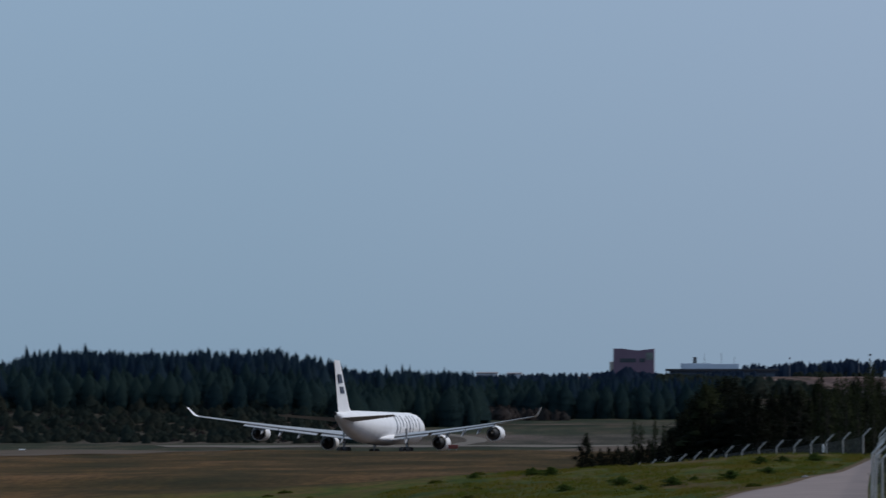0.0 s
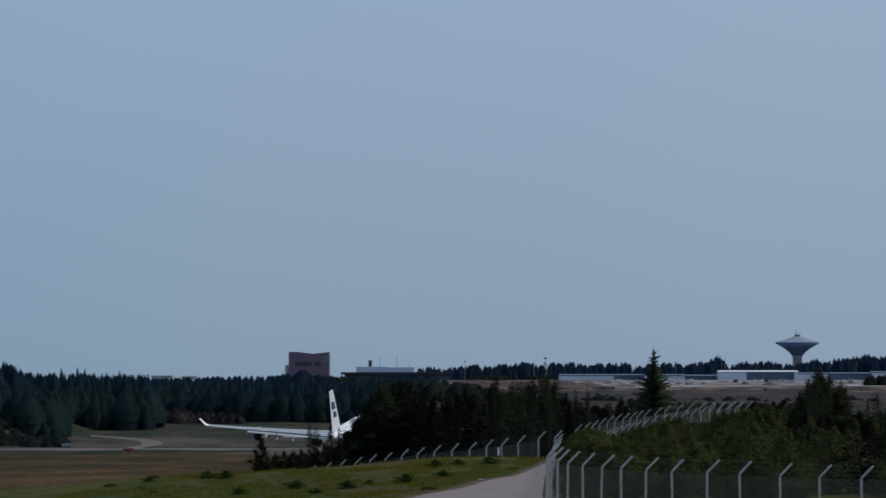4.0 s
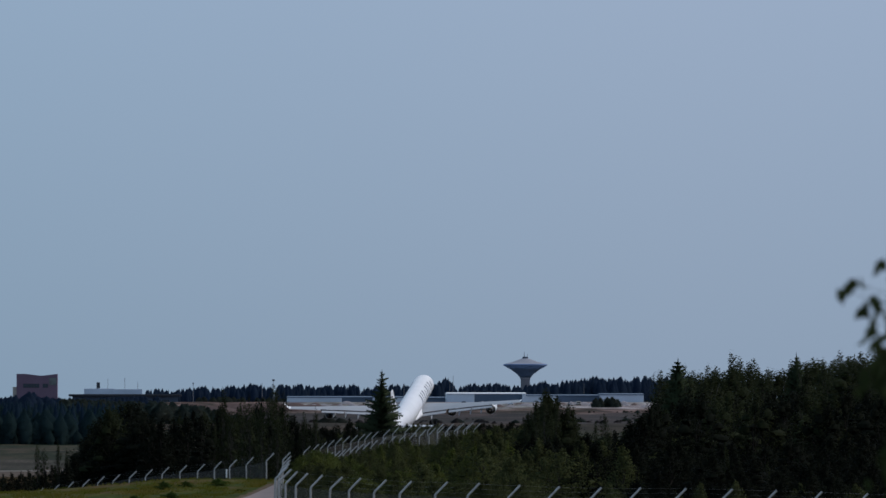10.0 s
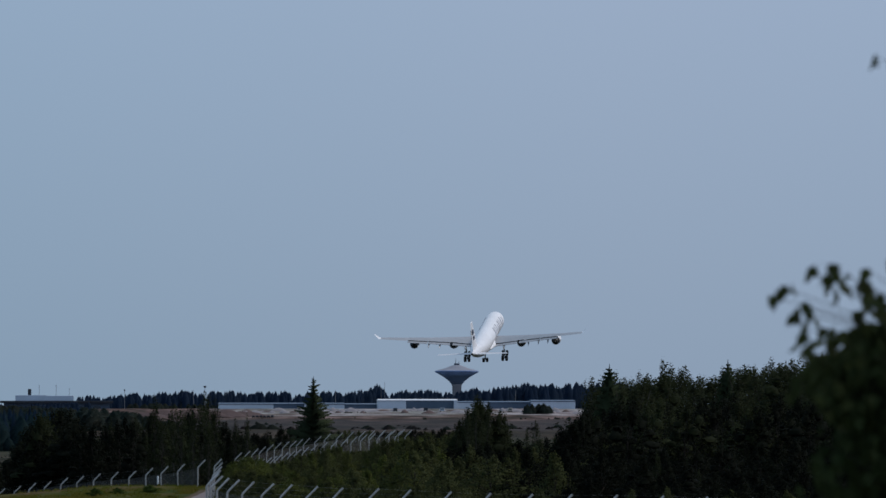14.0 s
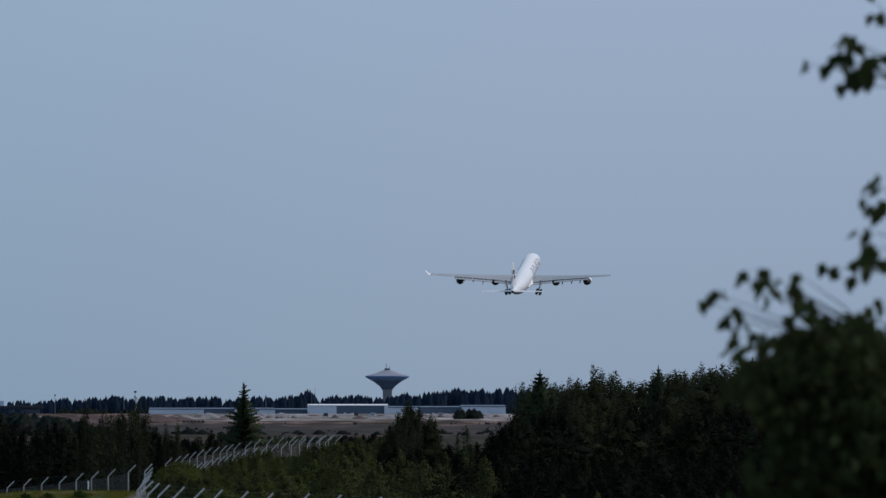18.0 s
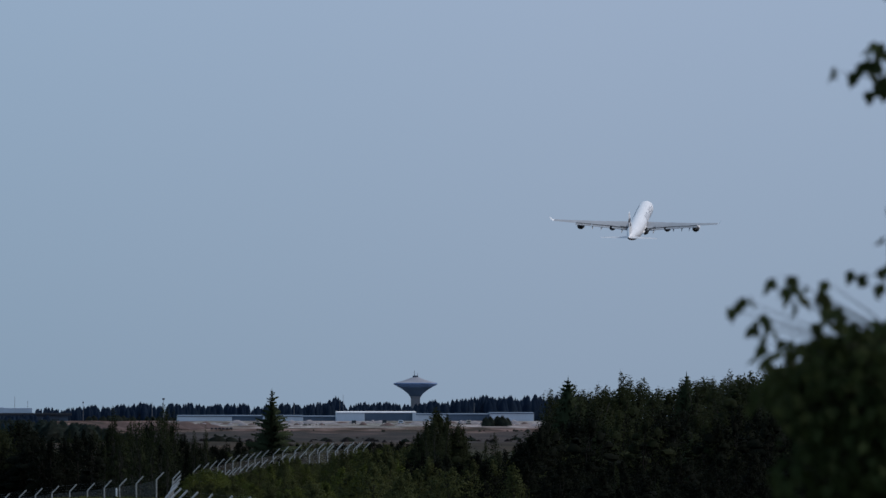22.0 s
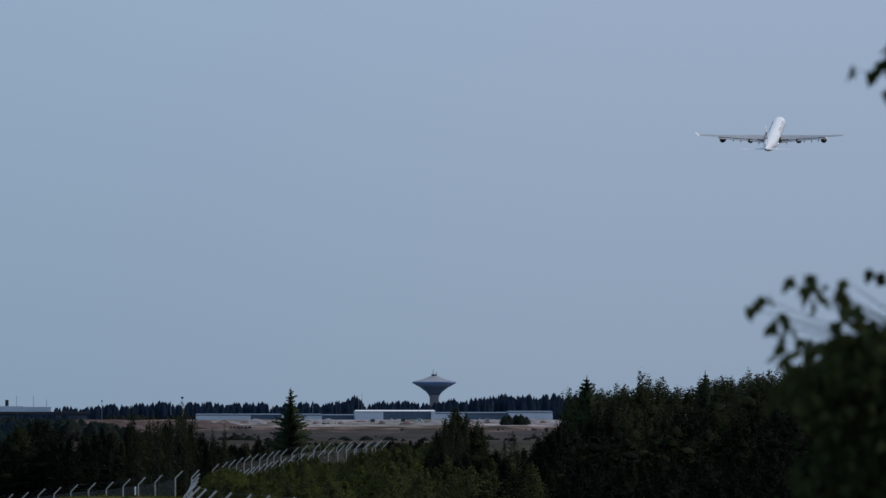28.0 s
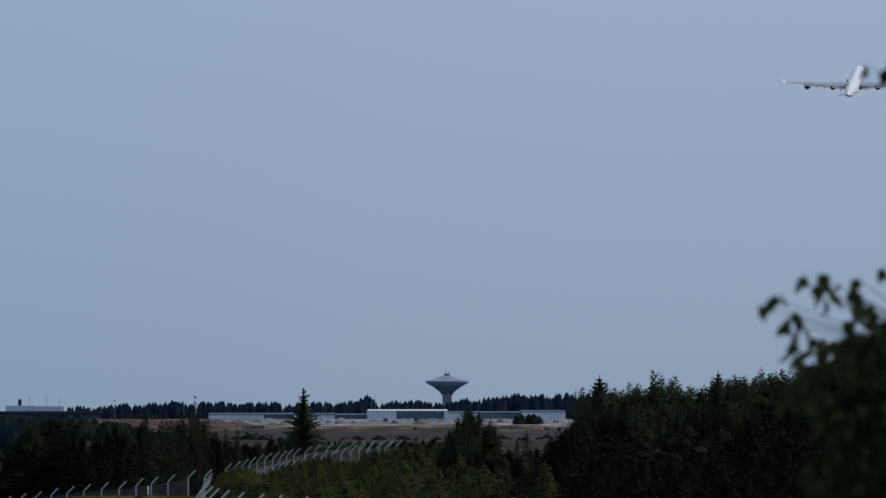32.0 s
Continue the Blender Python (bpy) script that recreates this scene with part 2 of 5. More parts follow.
def piece(name, me, parent, m=None, label=""):
    ob = new(name, me)
    ob.parent = parent
    if m is not None:
        ob.matrix_basis = m
    if label:
        ob["label"] = label
    return ob


def rings(bm, loops, close_ends=True, cyclic=True):
    """A skin over loops of points, all of one length."""
    rows = [[bm.verts.new(p) for p in loop] for loop in loops]
    n = len(rows[0])
    for a, b in zip(rows, rows[1:]):
        for i in range(n if cyclic else n - 1):
            bm.faces.new((a[i], a[(i + 1) % n], b[(i + 1) % n], b[i]))
    if close_ends:
        bm.faces.new(rows[0][::-1])
        bm.faces.new(rows[-1])
    return bm


def box(bm, x0, x1, y0, y1, z0, z1, bevel=0.0):
    made = bmesh.ops.create_cube(bm, size=1, matrix=Matrix.Translation(((x0 + x1) / 2, (y0 + y1) / 2, (z0 + z1) / 2)) @ Matrix.Diagonal((x1 - x0, y1 - y0, z1 - z0, 1)))
    if bevel:
        edges = list({e for v in made["verts"] for e in v.link_edges})
        bmesh.ops.bevel(bm, geom=edges, offset=bevel, segments=1, affect="EDGES")
    return bm


def tube(bm, a, b, r0, r1, n=8):
    a, b = Vector(a), Vector(b)
    q = (b - a).to_track_quat("Z", "Y")
    loops = [[p + q @ Vector((r * math.cos(2 * math.pi * i / n), r * math.sin(2 * math.pi * i / n), 0)) for i in range(n)] for p, r in ((a, r0), (b, r1))]
    return rings(bm, loops)


def turned(bm, profile, n=24, centre=(0, 0, 0), axis="z"):
    """A turned body from (radius, height) pairs."""
    loops = []
    for r, h in profile:
        loop = []
        for i in range(n):
            a = 2 * math.pi * i / n
            p = (r * math.cos(a), r * math.sin(a), h) if axis == "z" else (r * math.cos(a), h, r * math.sin(a))
            loop.append(Vector(p) + Vector(centre))
        loops.append(loop)
    return rings(bm, loops)


def empty(name, m, label, category, group=""):
    ob = new(name)
    ob.matrix_basis = m
    return tagged(ob, label, category, group)


# ---- ground ----
def ground():
    ys = np.concatenate([np.linspace(-400, 300, 36), np.linspace(306, 760, 150), np.linspace(768, 1500, 80), np.linspace(1515, 2100, 60), np.linspace(2130, 6500, 90)])
    ss = np.sign(np.linspace(-1, 1, 161)) * np.abs(np.linspace(-1, 1, 161)) ** 2.0
    gx = ss[None, :] * (130 + 0.75 * np.abs(ys))[:, None]
    gy = np.repeat(ys[:, None], len(ss), 1)
    gz = land(gx, np.maximum(gy, 0))
    v = np.stack([gx, gy, gz], -1).reshape(-1, 3)
    n = len(ss)
    f = [(r * n + c, r * n + c + 1, (r + 1) * n + c + 1, (r + 1) * n + c) for r in range(len(ys) - 1) for c in range(n - 1)]
    m = bpy.data.materials.new("airfield_grass")
    m.use_nodes = True
    nd, l = m.node_tree.nodes, m.node_tree.links
    bsdf = nd["Principled BSDF"]
    bsdf.inputs["Roughness"].default_value, bsdf.inputs["Specular IOR Level"].default_value = 0.95, 0.04
    geo = nd.new("ShaderNodeNewGeometry")
    def noise_at(scale, stretch, detail=6):
        mp, t = nd.new("ShaderNodeMapping"), nd.new("ShaderNodeTexNoise")
        mp.inputs["Scale"].default_value = stretch
        l.new(geo.outputs["Position"], mp.inputs[0])
        l.new(mp.outputs[0], t.inputs["Vector"])
        t.inputs["Scale"].default_value, t.inputs["Detail"].default_value = scale, detail
        return t.outputs[0]
    def ramp_of(value, stops):
        r = nd.new("ShaderNodeValToRGB")
        while len(r.color_ramp.elements) < len(stops):
            r.color_ramp.elements.new(0.5)
        for e, (p, c) in zip(r.color_ramp.elements, stops):
            e.position, e.color = p, (*c, 1)
        l.new(value, r.inputs[0])
        return r.outputs[0]
    def blend(a, b, fac):
        x = nd.new("ShaderNodeMix")
        x.data_type = "RGBA"
        l.new(fac, x.inputs[0]), l.new(a, x.inputs[6]), l.new(b, x.inputs[7])
        return x.outputs[2]
    dry = ramp_of(noise_at(0.12, (0.4, 0.14, 1)), [(0.34, (0.024, 0.02, 0.006)), (0.45, (0.043, 0.028, 0.009)), (0.54, (0.06, 0.036, 0.013)), (0.64, (0.078, 0.046, 0.02))])
    green = ramp_of(noise_at(0.35, (0.75, 0.12, 1)), [(0.36, (0.025, 0.04, 0.005)), (0.46, (0.045, 0.052, 0.005)), (0.55, (0.058, 0.05, 0.009)), (0.66, (0.068, 0.046, 0.015))])
    earth = ramp_of(noise_at(0.02, (4, 0.5, 1)), [(0.4, (0.032, 0.026, 0.02)), (0.48, (0.066, 0.044, 0.038)), (0.55, (0.108, 0.073, 0.064)), (0.64, (0.17, 0.128, 0.118))])
    far_field = ramp_of(noise_at(0.02, (6, 1, 1)), [(0.38, (0.02, 0.026, 0.016)), (0.5, (0.03, 0.033, 0.02)), (0.62, (0.05, 0.042, 0.03))])
    sep = nd.new("ShaderNodeSeparateXYZ")
    l.new(geo.outputs["Position"], sep.inputs[0])
    def span(a, b, out):
        r = nd.new("ShaderNodeMapRange")
        r.interpolation_type = "SMOOTHSTEP"
        r.inputs["From Min"].default_value, r.inputs["From Max"].default_value = a, b
        l.new(out, r.inputs[0])
        return r.outputs[0]
    slant = nd.new("ShaderNodeMath")
    slant.operation = "MULTIPLY_ADD"
    slant.inputs[1].default_value = -4.0
    l.new(sep.outputs[0], slant.inputs[0])
    l.new(sep.outputs[1], slant.inputs[2])
    ragged = nd.new("ShaderNodeMath")
    ragged.operation = "MULTIPLY_ADD"
    ragged.inputs[1].default_value = 160.0
    l.new(noise_at(0.08, (1, 0.3, 1)), ragged.inputs[0])
    l.new(slant.outputs[0], ragged.inputs[2])
    mottle = ramp_of(noise_at(0.5, (0.5, 0.08, 1), 4), [(0.38, (0.72, 0.78, 0.7)), (0.5, (1.0, 1.0, 1.0)), (0.62, (1.3, 1.2, 1.15))])
    mown = nd.new("ShaderNodeMix")
    mown.data_type, mown.blend_type = "RGBA", "MULTIPLY"
    mown.inputs[0].default_value = 1.0
    l.new(dry, mown.inputs[6]), l.new(mottle, mown.inputs[7])
    col = blend(green, mown.outputs[2], span(780, 880, ragged.outputs[0]))
    col = blend(col, far_field, span(1500, 1600, sep.outputs[1]))
    parched = ramp_of(noise_at(0.05, (1.5, 0.3, 1)), [(0.38, (0.036, 0.034, 0.026)), (0.6, (0.075, 0.062, 0.055))])
    col = blend(col, parched, span(1770, 1800, sep.outputs[1]))
    col = blend(col, far_field, span(1915, 1950, sep.outputs[1]))
    uneven = nd.new("ShaderNodeMath")
    uneven.operation = "MULTIPLY_ADD"
    uneven.inputs[1].default_value = 420.0
    l.new(noise_at(0.03, (1, 0.25, 1)), uneven.inputs[0])
    l.new(sep.outputs[1], uneven.inputs[2])
    stubble = ramp_of(noise_at(0.02, (4, 0.5, 1)), [(0.4, (0.026, 0.022, 0.017)), (0.6, (0.05, 0.038, 0.029))])
    brush = ramp_of(noise_at(0.03, (3, 0.5, 1)), [(0.4, (0.03, 0.029, 0.029)), (0.6, (0.052, 0.042, 0.041))])
    col = blend(col, stubble, span(2750, 2900, uneven.outputs[0]))
    col = blend(col, brush, span(3110, 3200, uneven.outputs[0]))
    col = blend(col, earth, span(3560, 3660, uneven.outputs[0]))
    pale = ramp_of(noise_at(0.02, (5, 0.6, 1)), [(0.36, (0.12, 0.1, 0.1)), (0.5, (0.22, 0.2, 0.2)), (0.62, (0.32, 0.3, 0.31))])
    beside = nd.new("ShaderNodeMath")
    beside.operation = "MULTIPLY"
    l.new(span(3820, 3900, uneven.outputs[0]), beside.inputs[0])
    l.new(span(44, 62, sep.outputs[0]), beside.inputs[1])
    col = blend(col, pale, beside.outputs[0])
    col = blend(col, far_field, span(4160, 4300, sep.outputs[1]))
    fine = ramp_of(noise_at(3.0, (0.5, 0.08, 1), 3), [(0.4, (0.78, 0.78, 0.78)), (0.6, (1.2, 1.2, 1.2))])
    mul = nd.new("ShaderNodeMix")
    mul.data_type, mul.blend_type = "RGBA", "MULTIPLY"
    mul.inputs[0].default_value = 1.0
    l.new(col, mul.inputs[6]), l.new(fine, mul.inputs[7])
    broad = ramp_of(noise_at(0.03, (0.8, 0.14, 1), 3), [(0.36, (0.74, 0.78, 0.72)), (0.64, (1.16, 1.1, 1.1))])
    patchy = nd.new("ShaderNodeMix")
    patchy.data_type, patchy.blend_type = "RGBA", "MULTIPLY"
    patchy.inputs[0].default_value = 1.0
    l.new(mul.outputs[2], patchy.inputs[6]), l.new(broad, patchy.inputs[7])
    l.new(patchy.outputs[2], bsdf.inputs["Base Color"])
    ob = new("ground", mesh_of("ground", v, f, m, True))
    tagged(ob, "dry brown and green grass of the airfield", "ground", kind="structure")


def strip(name, line, width, mat, label, lift=0.05, step=6.0):
    """A paved strip laid on the land along a line of (x, y) points."""
    pts = []
    for (xa, ya), (xb, yb) in zip(line, line[1:]):
        k = max(2, int(math.hypot(xb - xa, yb - ya) / step))
        pts += [(xa + (xb - xa) * i / k, ya + (yb - ya) * i / k) for i in range(k)]
    pts.append(line[-1])
    v, f = [], []
    for i, (x, y) in enumerate(pts):
        xa, ya = pts[max(i - 1, 0)]
        xb, yb = pts[min(i + 1, len(pts) - 1)]
        k = math.hypot(xb - xa, yb - ya)
        nx, ny = -(yb - ya) / k, (xb - xa) / k
        for j in range(9):
            o = (j / 8 - 0.5) * width
            px, py = x + nx * o, y + ny * o
            v.append((px, py, ground_at(px, py) + lift))
    for i in range(len(pts) - 1):
        for j in range(8):
            f.append((i * 9 + j, i * 9 + j + 1, i * 9 + j + 10, i * 9 + j + 9))
    ob = new(name, mesh_of(name, v, f, mat, True))
    return tagged(ob, label, name.split("_")[0], kind="structure")


ground()
strip("runway", [(-650, -1650), (-65.4 - 0.188 * 600, 812), (-65.4, 1412), (60, 2080)][1:], 60, M["runway"], "long pale grey asphalt runway in dry grass", 0.06)


def road():
    """The service road: between the grass bank and the fence line, narrowing as it swings behind the fence."""
    ys = np.linspace(250, 622, 125)
    left = np.interp(ys, [250, 330, 380, 423, 470, 520, 560, 622], [-46, -20, -9.5, -2.9, 0.5, 4.0, 6.2, 8.0])
    right = np.interp(ys, [250, 330, 385, 400, 450, 520, 600, 622], [-20, 2.0, 4.3, 4.75, 5.3, 6.3, 7.7, 8.3])
    v, f = [], []
    for y, a, b in zip(ys, left, right):
        for j in range(9):
            x = a + (b - a) * j / 8
            v.append((x, y, ground_at(x, y) + 0.06 - (0.05 if j in (0, 8) else 0)))
    for i in range(len(ys) - 1):
        for j in range(8):
            f.append((i * 9 + j, i * 9 + j + 1, i * 9 + j + 10, i * 9 + j + 9))
    tagged(new("road", mesh_of("road", v, f, M["asphalt"], True)), "grey asphalt service road beside the fence", "road", kind="structure")


def verge():
    """A ragged strip of bare earth between road and grass."""
    ys = np.linspace(380, 600, 160)
    edge = np.interp(ys, [380, 423, 470, 520, 560, 622], [-9.5, -2.9, 0.5, 4.0, 6.2, 8.0])
    v, f = [], []
    for i, (y, a) in enumerate(zip(ys, edge)):
        w = 0.5 + 0.35 * noise.noise(Vector((y * 0.3, 0, 0))) + 0.25 * noise.noise(Vector((y * 1.1, 3, 0)))
        for j in range(4):
            x = a + 0.25 - (w + 0.25) * j / 3
            v.append((x, y, ground_at(x, y) + (0.03 if j < 3 else 0.0) + 0.01))
        if i:
            for j in range(3):
                k = (i - 1) * 4 + j
                f.append((k, k + 4, k + 5, k + 1))
    tagged(new("road_verge", mesh_of("road_verge", v, f, M["verge"], True)), "ragged bare earth verge along the road", "verge", kind="structure")


road()
verge()
strip("taxiway_near", [(-125, 1735), (-60, 1745), (40, 1760)], 34, M["taxi"], "pale concrete taxiway across the grass", 0.08)
def bezier(p0, p1, p2, p3, n=24):
    return [tuple((1 - u) ** 3 * a + 3 * u * (1 - u) ** 2 * b + 3 * u * u * (1 - u) * c + u ** 3 * e for a, b, c, e in zip(p0, p1, p2, p3)) for u in [i / n for i in range(n + 1)]]


strip("taxiway_bend", bezier((-66, 1745), (-60, 1860), (-60, 1950), (-112, 2010)), 4.5, M["taxi"], "curved pale concrete taxiway in the grass", 0.1)
strip("taxiway_far", [(-120, 2120), (0, 2080), (120, 2100)], 12, M["runway"], "distant grey taxiway across the grass", 0.08)


# ---- plants ----
def cone_trunk(h, r, n=6, wob=0.0, rng=None):
    v, f = [], []
    for k in range(5):
        t = k / 4
        ox, oy = ((rng.uniform(-wob, wob), rng.uniform(-wob, wob)) if rng and k else (0, 0))
        for i in range(n):
            a = 2 * math.pi * i / n
            rr = r * (1 - 0.92 * t)
            v.append((ox + rr * math.cos(a), oy + rr * math.sin(a), h * t))
    for k in range(4):
        for i in range(n):
            f.append((k * n + i, k * n + (i + 1) % n, (k + 1) * n + (i + 1) % n, (k + 1) * n + i))
    return v, f


def spruce_crown(h, radius, whorls, per, sprays, rng, start=0.06, drop=0.012, heart=1.0, ragged=(0.6, 1.15)):
    """Whorls of drooping branches round a dense heart, each a spine with side sprays."""
    v, f, nrm = [], [], []
    def tri(a, b, c, m):
        k = len(v)
        v.extend((a, b, c))
        nrm.extend((m, m, m))
        f.append((k, k + 1, k + 2))
    for w in range(whorls):
        t = start + (1 - start) * (w / whorls) ** 0.9
        reach = radius * (1 - t) ** 0.85 * rng.uniform(0.75, 1.12) + 0.03 * radius
        z0 = h * t
        for b in range(per):
            a = 2 * math.pi * (b + rng.uniform(-0.4, 0.4)) / per + w * 1.7
            r = reach * rng.uniform(*ragged)
            up = rng.uniform(-0.32, 0.12) + 0.5 * t
            d = Vector((math.cos(a), math.sin(a), up))
            side = Vector((-math.sin(a), math.cos(a), 0))
            root, tip = Vector((0, 0, z0)), Vector((0, 0, z0)) + d * r
            for s in range(sprays):
                k = (s + 0.9) / sprays
                p = root.lerp(tip, k)
                ln = r * (0.42 * (1 - k) + 0.15) * min(1.0, 5.0 / sprays)
                for sg in (-1, 1):
                    e = p + side * sg * ln * rng.uniform(0.3, 0.8) + d * ln * rng.uniform(0.0, 0.5) - Vector((0, 0, rng.uniform(0.35, 0.95) * ln + drop * h))
                    tri(p - d * ln * 0.5 + Vector((0, 0, 0.12 * ln)), p + d * ln * 0.7 + side * sg * 0.1 * ln, e, d + side * sg * 0.3 + Vector((0, 0, 0.45 - up)))
    for i in range(3):
        a = 2.1 * i
        tri(Vector((0.04 * radius * math.cos(a), 0.04 * radius * math.sin(a), h * 0.94)), Vector((0.04 * radius * math.cos(a + 2.1), 0.04 * radius * math.sin(a + 2.1), h * 0.94)), Vector((0, 0, h * 1.02)), Vector((math.cos(a + 1), math.sin(a + 1), 0.4)))
    n, rows = 10, 12
    base = len(v)
    for k in range(rows):
        t = start * 0.6 + (0.97 - start) * k / (rows - 1)
        for i in range(n):
            a = 2 * math.pi * (i + 0.5 * (k % 2)) / n
            r = heart * radius * (1 - t) ** 0.9 * rng.uniform(0.3, 0.68)
            v.append(Vector((r * math.cos(a), r * math.sin(a), h * t + rng.uniform(-0.02, 0.02) * h)))
            nrm.append(Vector((math.cos(a), math.sin(a), 0.4)))
    for k in range(rows - 1):
        for i in range(n):
            f.append((base + k * n + i, base + k * n + (i + 1) % n, base + (k + 1) * n + (i + 1) % n, base + (k + 1) * n + i))
    return v, f, nrm


def leafy_crown(h, radius, leaves, size, rng, lobes=9, low=0.12, slim=0.0, fine=8, dense=0.5, lump=1.0):
    """Lobes along limbs: a lumpy heart of foliage in each, with small leaves standing out of it."""
    v, f, nrm, heads = [], [], [], []
    for i in range(lobes):
        t = low + (1 - low) * (i + 0.5) / lobes
        wide = radius * (math.sin(math.pi * min(1, 0.18 + 0.8 * t)) if not slim else (1 - t) ** 0.7 + 0.08)
        a = i * 2.4 + rng.uniform(-0.5, 0.5)
        out = wide * 0.8 * rng.random() ** 0.5
        heads.append((Vector((math.cos(a) * out, math.sin(a) * out, h * t * 0.93)), lump * (wide * rng.uniform(0.45, 0.75) + 0.06 * radius), lump * h * rng.uniform(0.09, 0.16)))
    heart = dense * (0.76 if slim else 1.0)
    for c, r, hz in heads:
        base, rows = len(v), fine // 2 + 1
        for k in range(rows):
            el = -math.pi / 2 + math.pi * (k + 0.35) / (rows - 0.3)
            for i in range(fine):
                a = 2 * math.pi * (i + 0.5 * (k % 2)) / fine
                d = Vector((math.cos(a) * math.cos(el), math.sin(a) * math.cos(el), math.sin(el)))
                w = heart * rng.uniform(0.7, 1.1)
                p = c + Vector((d.x * r, d.y * r, d.z * hz)) * w
                v.append((p.x, p.y, max(0.03 * h, p.z)))
                nrm.append(d * 0.35 + Vector((p.x, p.y, 0)) / (radius + 0.001) * 0.7 + Vector((0, 0, 0.5)))
        for k in range(rows - 1):
            for i in range(fine):
                f.append((base + k * fine + i, base + k * fine + (i + 1) % fine, base + (k + 1) * fine + (i + 1) % fine, base + (k + 1) * fine + i))
    for i in range(leaves):
        c, r, hz = heads[rng.randrange(lobes)]
        d = Vector((rng.gauss(0, 1), rng.gauss(0, 1), rng.gauss(0, 1))).normalized()
        o = rng.uniform(0.4, 1.15) ** 0.8
        p = c + Vector((d.x * r, d.y * r, d.z * hz)) * o
        p.z = max(p.z, 0.05 * h)
        a = Vector((rng.gauss(0, 1), rng.gauss(0, 1), rng.gauss(0, 0.7))).normalized()
        b = a.cross(Vector((rng.gauss(0, 1), rng.gauss(0, 1), rng.gauss(0, 1)))).normalized()
        s = size * rng.uniform(0.5, 1.2)
        k = len(v)
        v.extend((tuple(p - a * s), tuple(p + b * s * 0.55), tuple(p + a * s), tuple(p - b * s * 0.55)))
        nrm.extend([d * 0.35 + Vector((p.x, p.y, 0)) / (radius + 0.001) * 0.7 + Vector((0, 0, 0.5))] * 4)
        f.append((k, k + 1, k + 2, k + 3))
    return v, f, nrm, [(c, h) for c, _, _ in heads]


def limb_mesh(h, r, limbs, rng):
    bm = bmesh.new()
    top = h * 0.9
    pts = [Vector((rng.uniform(-1, 1) * r * k, rng.uniform(-1, 1) * r * k, top * k / 4)) for k in range(5)]
    for k in range(4):
        tube(bm, pts[k], pts[k + 1], r * (1 - k / 4.4), r * (1 - (k + 1) / 4.4), 6)
    for c, _ in limbs[::max(1, len(limbs) // 14)]:
        z = max(0.05 * h, c.z * 0.72)
        tube(bm, (0, 0, z), c, r * 0.35 * (1 - z / h) + 0.01, 0.006, 4)
    return bm


def make_spruce(h, radius, whorls, per, sprays, seed, mat, heart=1.0, ragged=(0.6, 1.15)):
    rng = random.Random(seed)
    tv, tf = cone_trunk(h, 0.018 * h + 0.02, rng=rng)
    cv, cf, cn = spruce_crown(h, radius, whorls, per, sprays, rng, heart=heart, ragged=ragged)
    return mesh_of("spruce_trunk", tv, tf, M["bark"]), foliage_of("spruce_crown", cv, cf, mat, cn)


def make_leafy(h, radius, leaves, size, seed, mat, bark, lobes=9, low=0.12, slim=0.0, dense=0.8, lump=0.5, fine=6):
    rng = random.Random(seed)
    v, f, nrm, limbs = leafy_crown(h, radius, leaves, size, rng, lobes, low, slim, fine=fine, dense=dense, lump=lump)
    bm = limb_mesh(h, 0.012 * h + 0.015, limbs, rng)
    me = bpy.data.meshes.new("trunk")
    bm.to_mesh(me)
    bm.free()
    me.materials.append(bark)
    return me, foliage_of("crown", v, f, mat, nrm)


# each kind at unit height scale: (height, trunk mesh, crown mesh)
KINDS = {
    "lone": [(9.0, *make_spruce(9, 2.0, 40, 7, 7, 17, M["lone_needles"], 0.22, (0.15, 1.5)))],
    "spruce": [(8.0, *make_spruce(8, r, 30, 9, 5, 10 + i, M["young_spruce"], 1.0, (0.4, 1.3))) for i, r in enumerate((1.9, 1.5, 2.2))],
    "birch": [(7.0, *make_leafy(7, r, 2300, 0.06, 30 + i, M["leaf"], M["birch_bark"], 24, 0.05, 1.0, dense=0.4, lump=0.75)) for i, r in enumerate((1.3, 1.0, 1.6))],
    "broad": [(6.0, *make_leafy(6, r, 2900, 0.07, 40 + i, M["leaf"], M["bark"], 26, 0.05, dense=0.45, lump=0.75)) for i, r in enumerate((2.3, 1.9, 2.1))],
    "feather": [(7.0, *make_leafy(7, r, 3000, 0.055, 130 + i, M["feather"], M["birch_bark"], 30, 0.03, 1.0, dense=0.22, lump=0.7)) for i, r in enumerate((1.15, 0.95, 1.35))],
    "sallow": [(3.0, *make_leafy(3, r, 2600, 0.06, 150 + i, M["bright_olive"], M["bark"], 30, 0.04, dense=0.25, lump=0.62)) for i, r in enumerate((1.5, 1.2, 1.8))],
    "bush": [(3.0, *make_leafy(3, r, 2600, 0.06, 50 + i, M["olive"], M["bark"], 30, 0.04, dense=0.25, lump=0.62)) for i, r in enumerate((1.5, 1.2, 1.8))],
    # these two kinds have shade worked into their leaf colour
    "shade_leaf": [(6.0, *make_leafy(6, r, 2900, 0.07, 44 + i, M["shade_leaf"], M["bark"], 26, 0.05, dense=0.5, lump=0.75)) for i, r in enumerate((2.2, 1.8, 2.0))],
    "dark_bush": [(3.0, *make_leafy(3, r, 2500, 0.06, 60 + i, M["shade_leaf"], M["bark"], 28, 0.04, dense=0.3, lump=0.65)) for i, r in enumerate((1.5, 1.2, 1.7))],
}
LOW_SHRUB = [(1.0, *make_leafy(1.0, 0.75, 2400, 0.045, 80 + i, M["shrub"], M["bark"], 18, 0.15, dense=0.5, lump=0.8)) for i in range(3)]
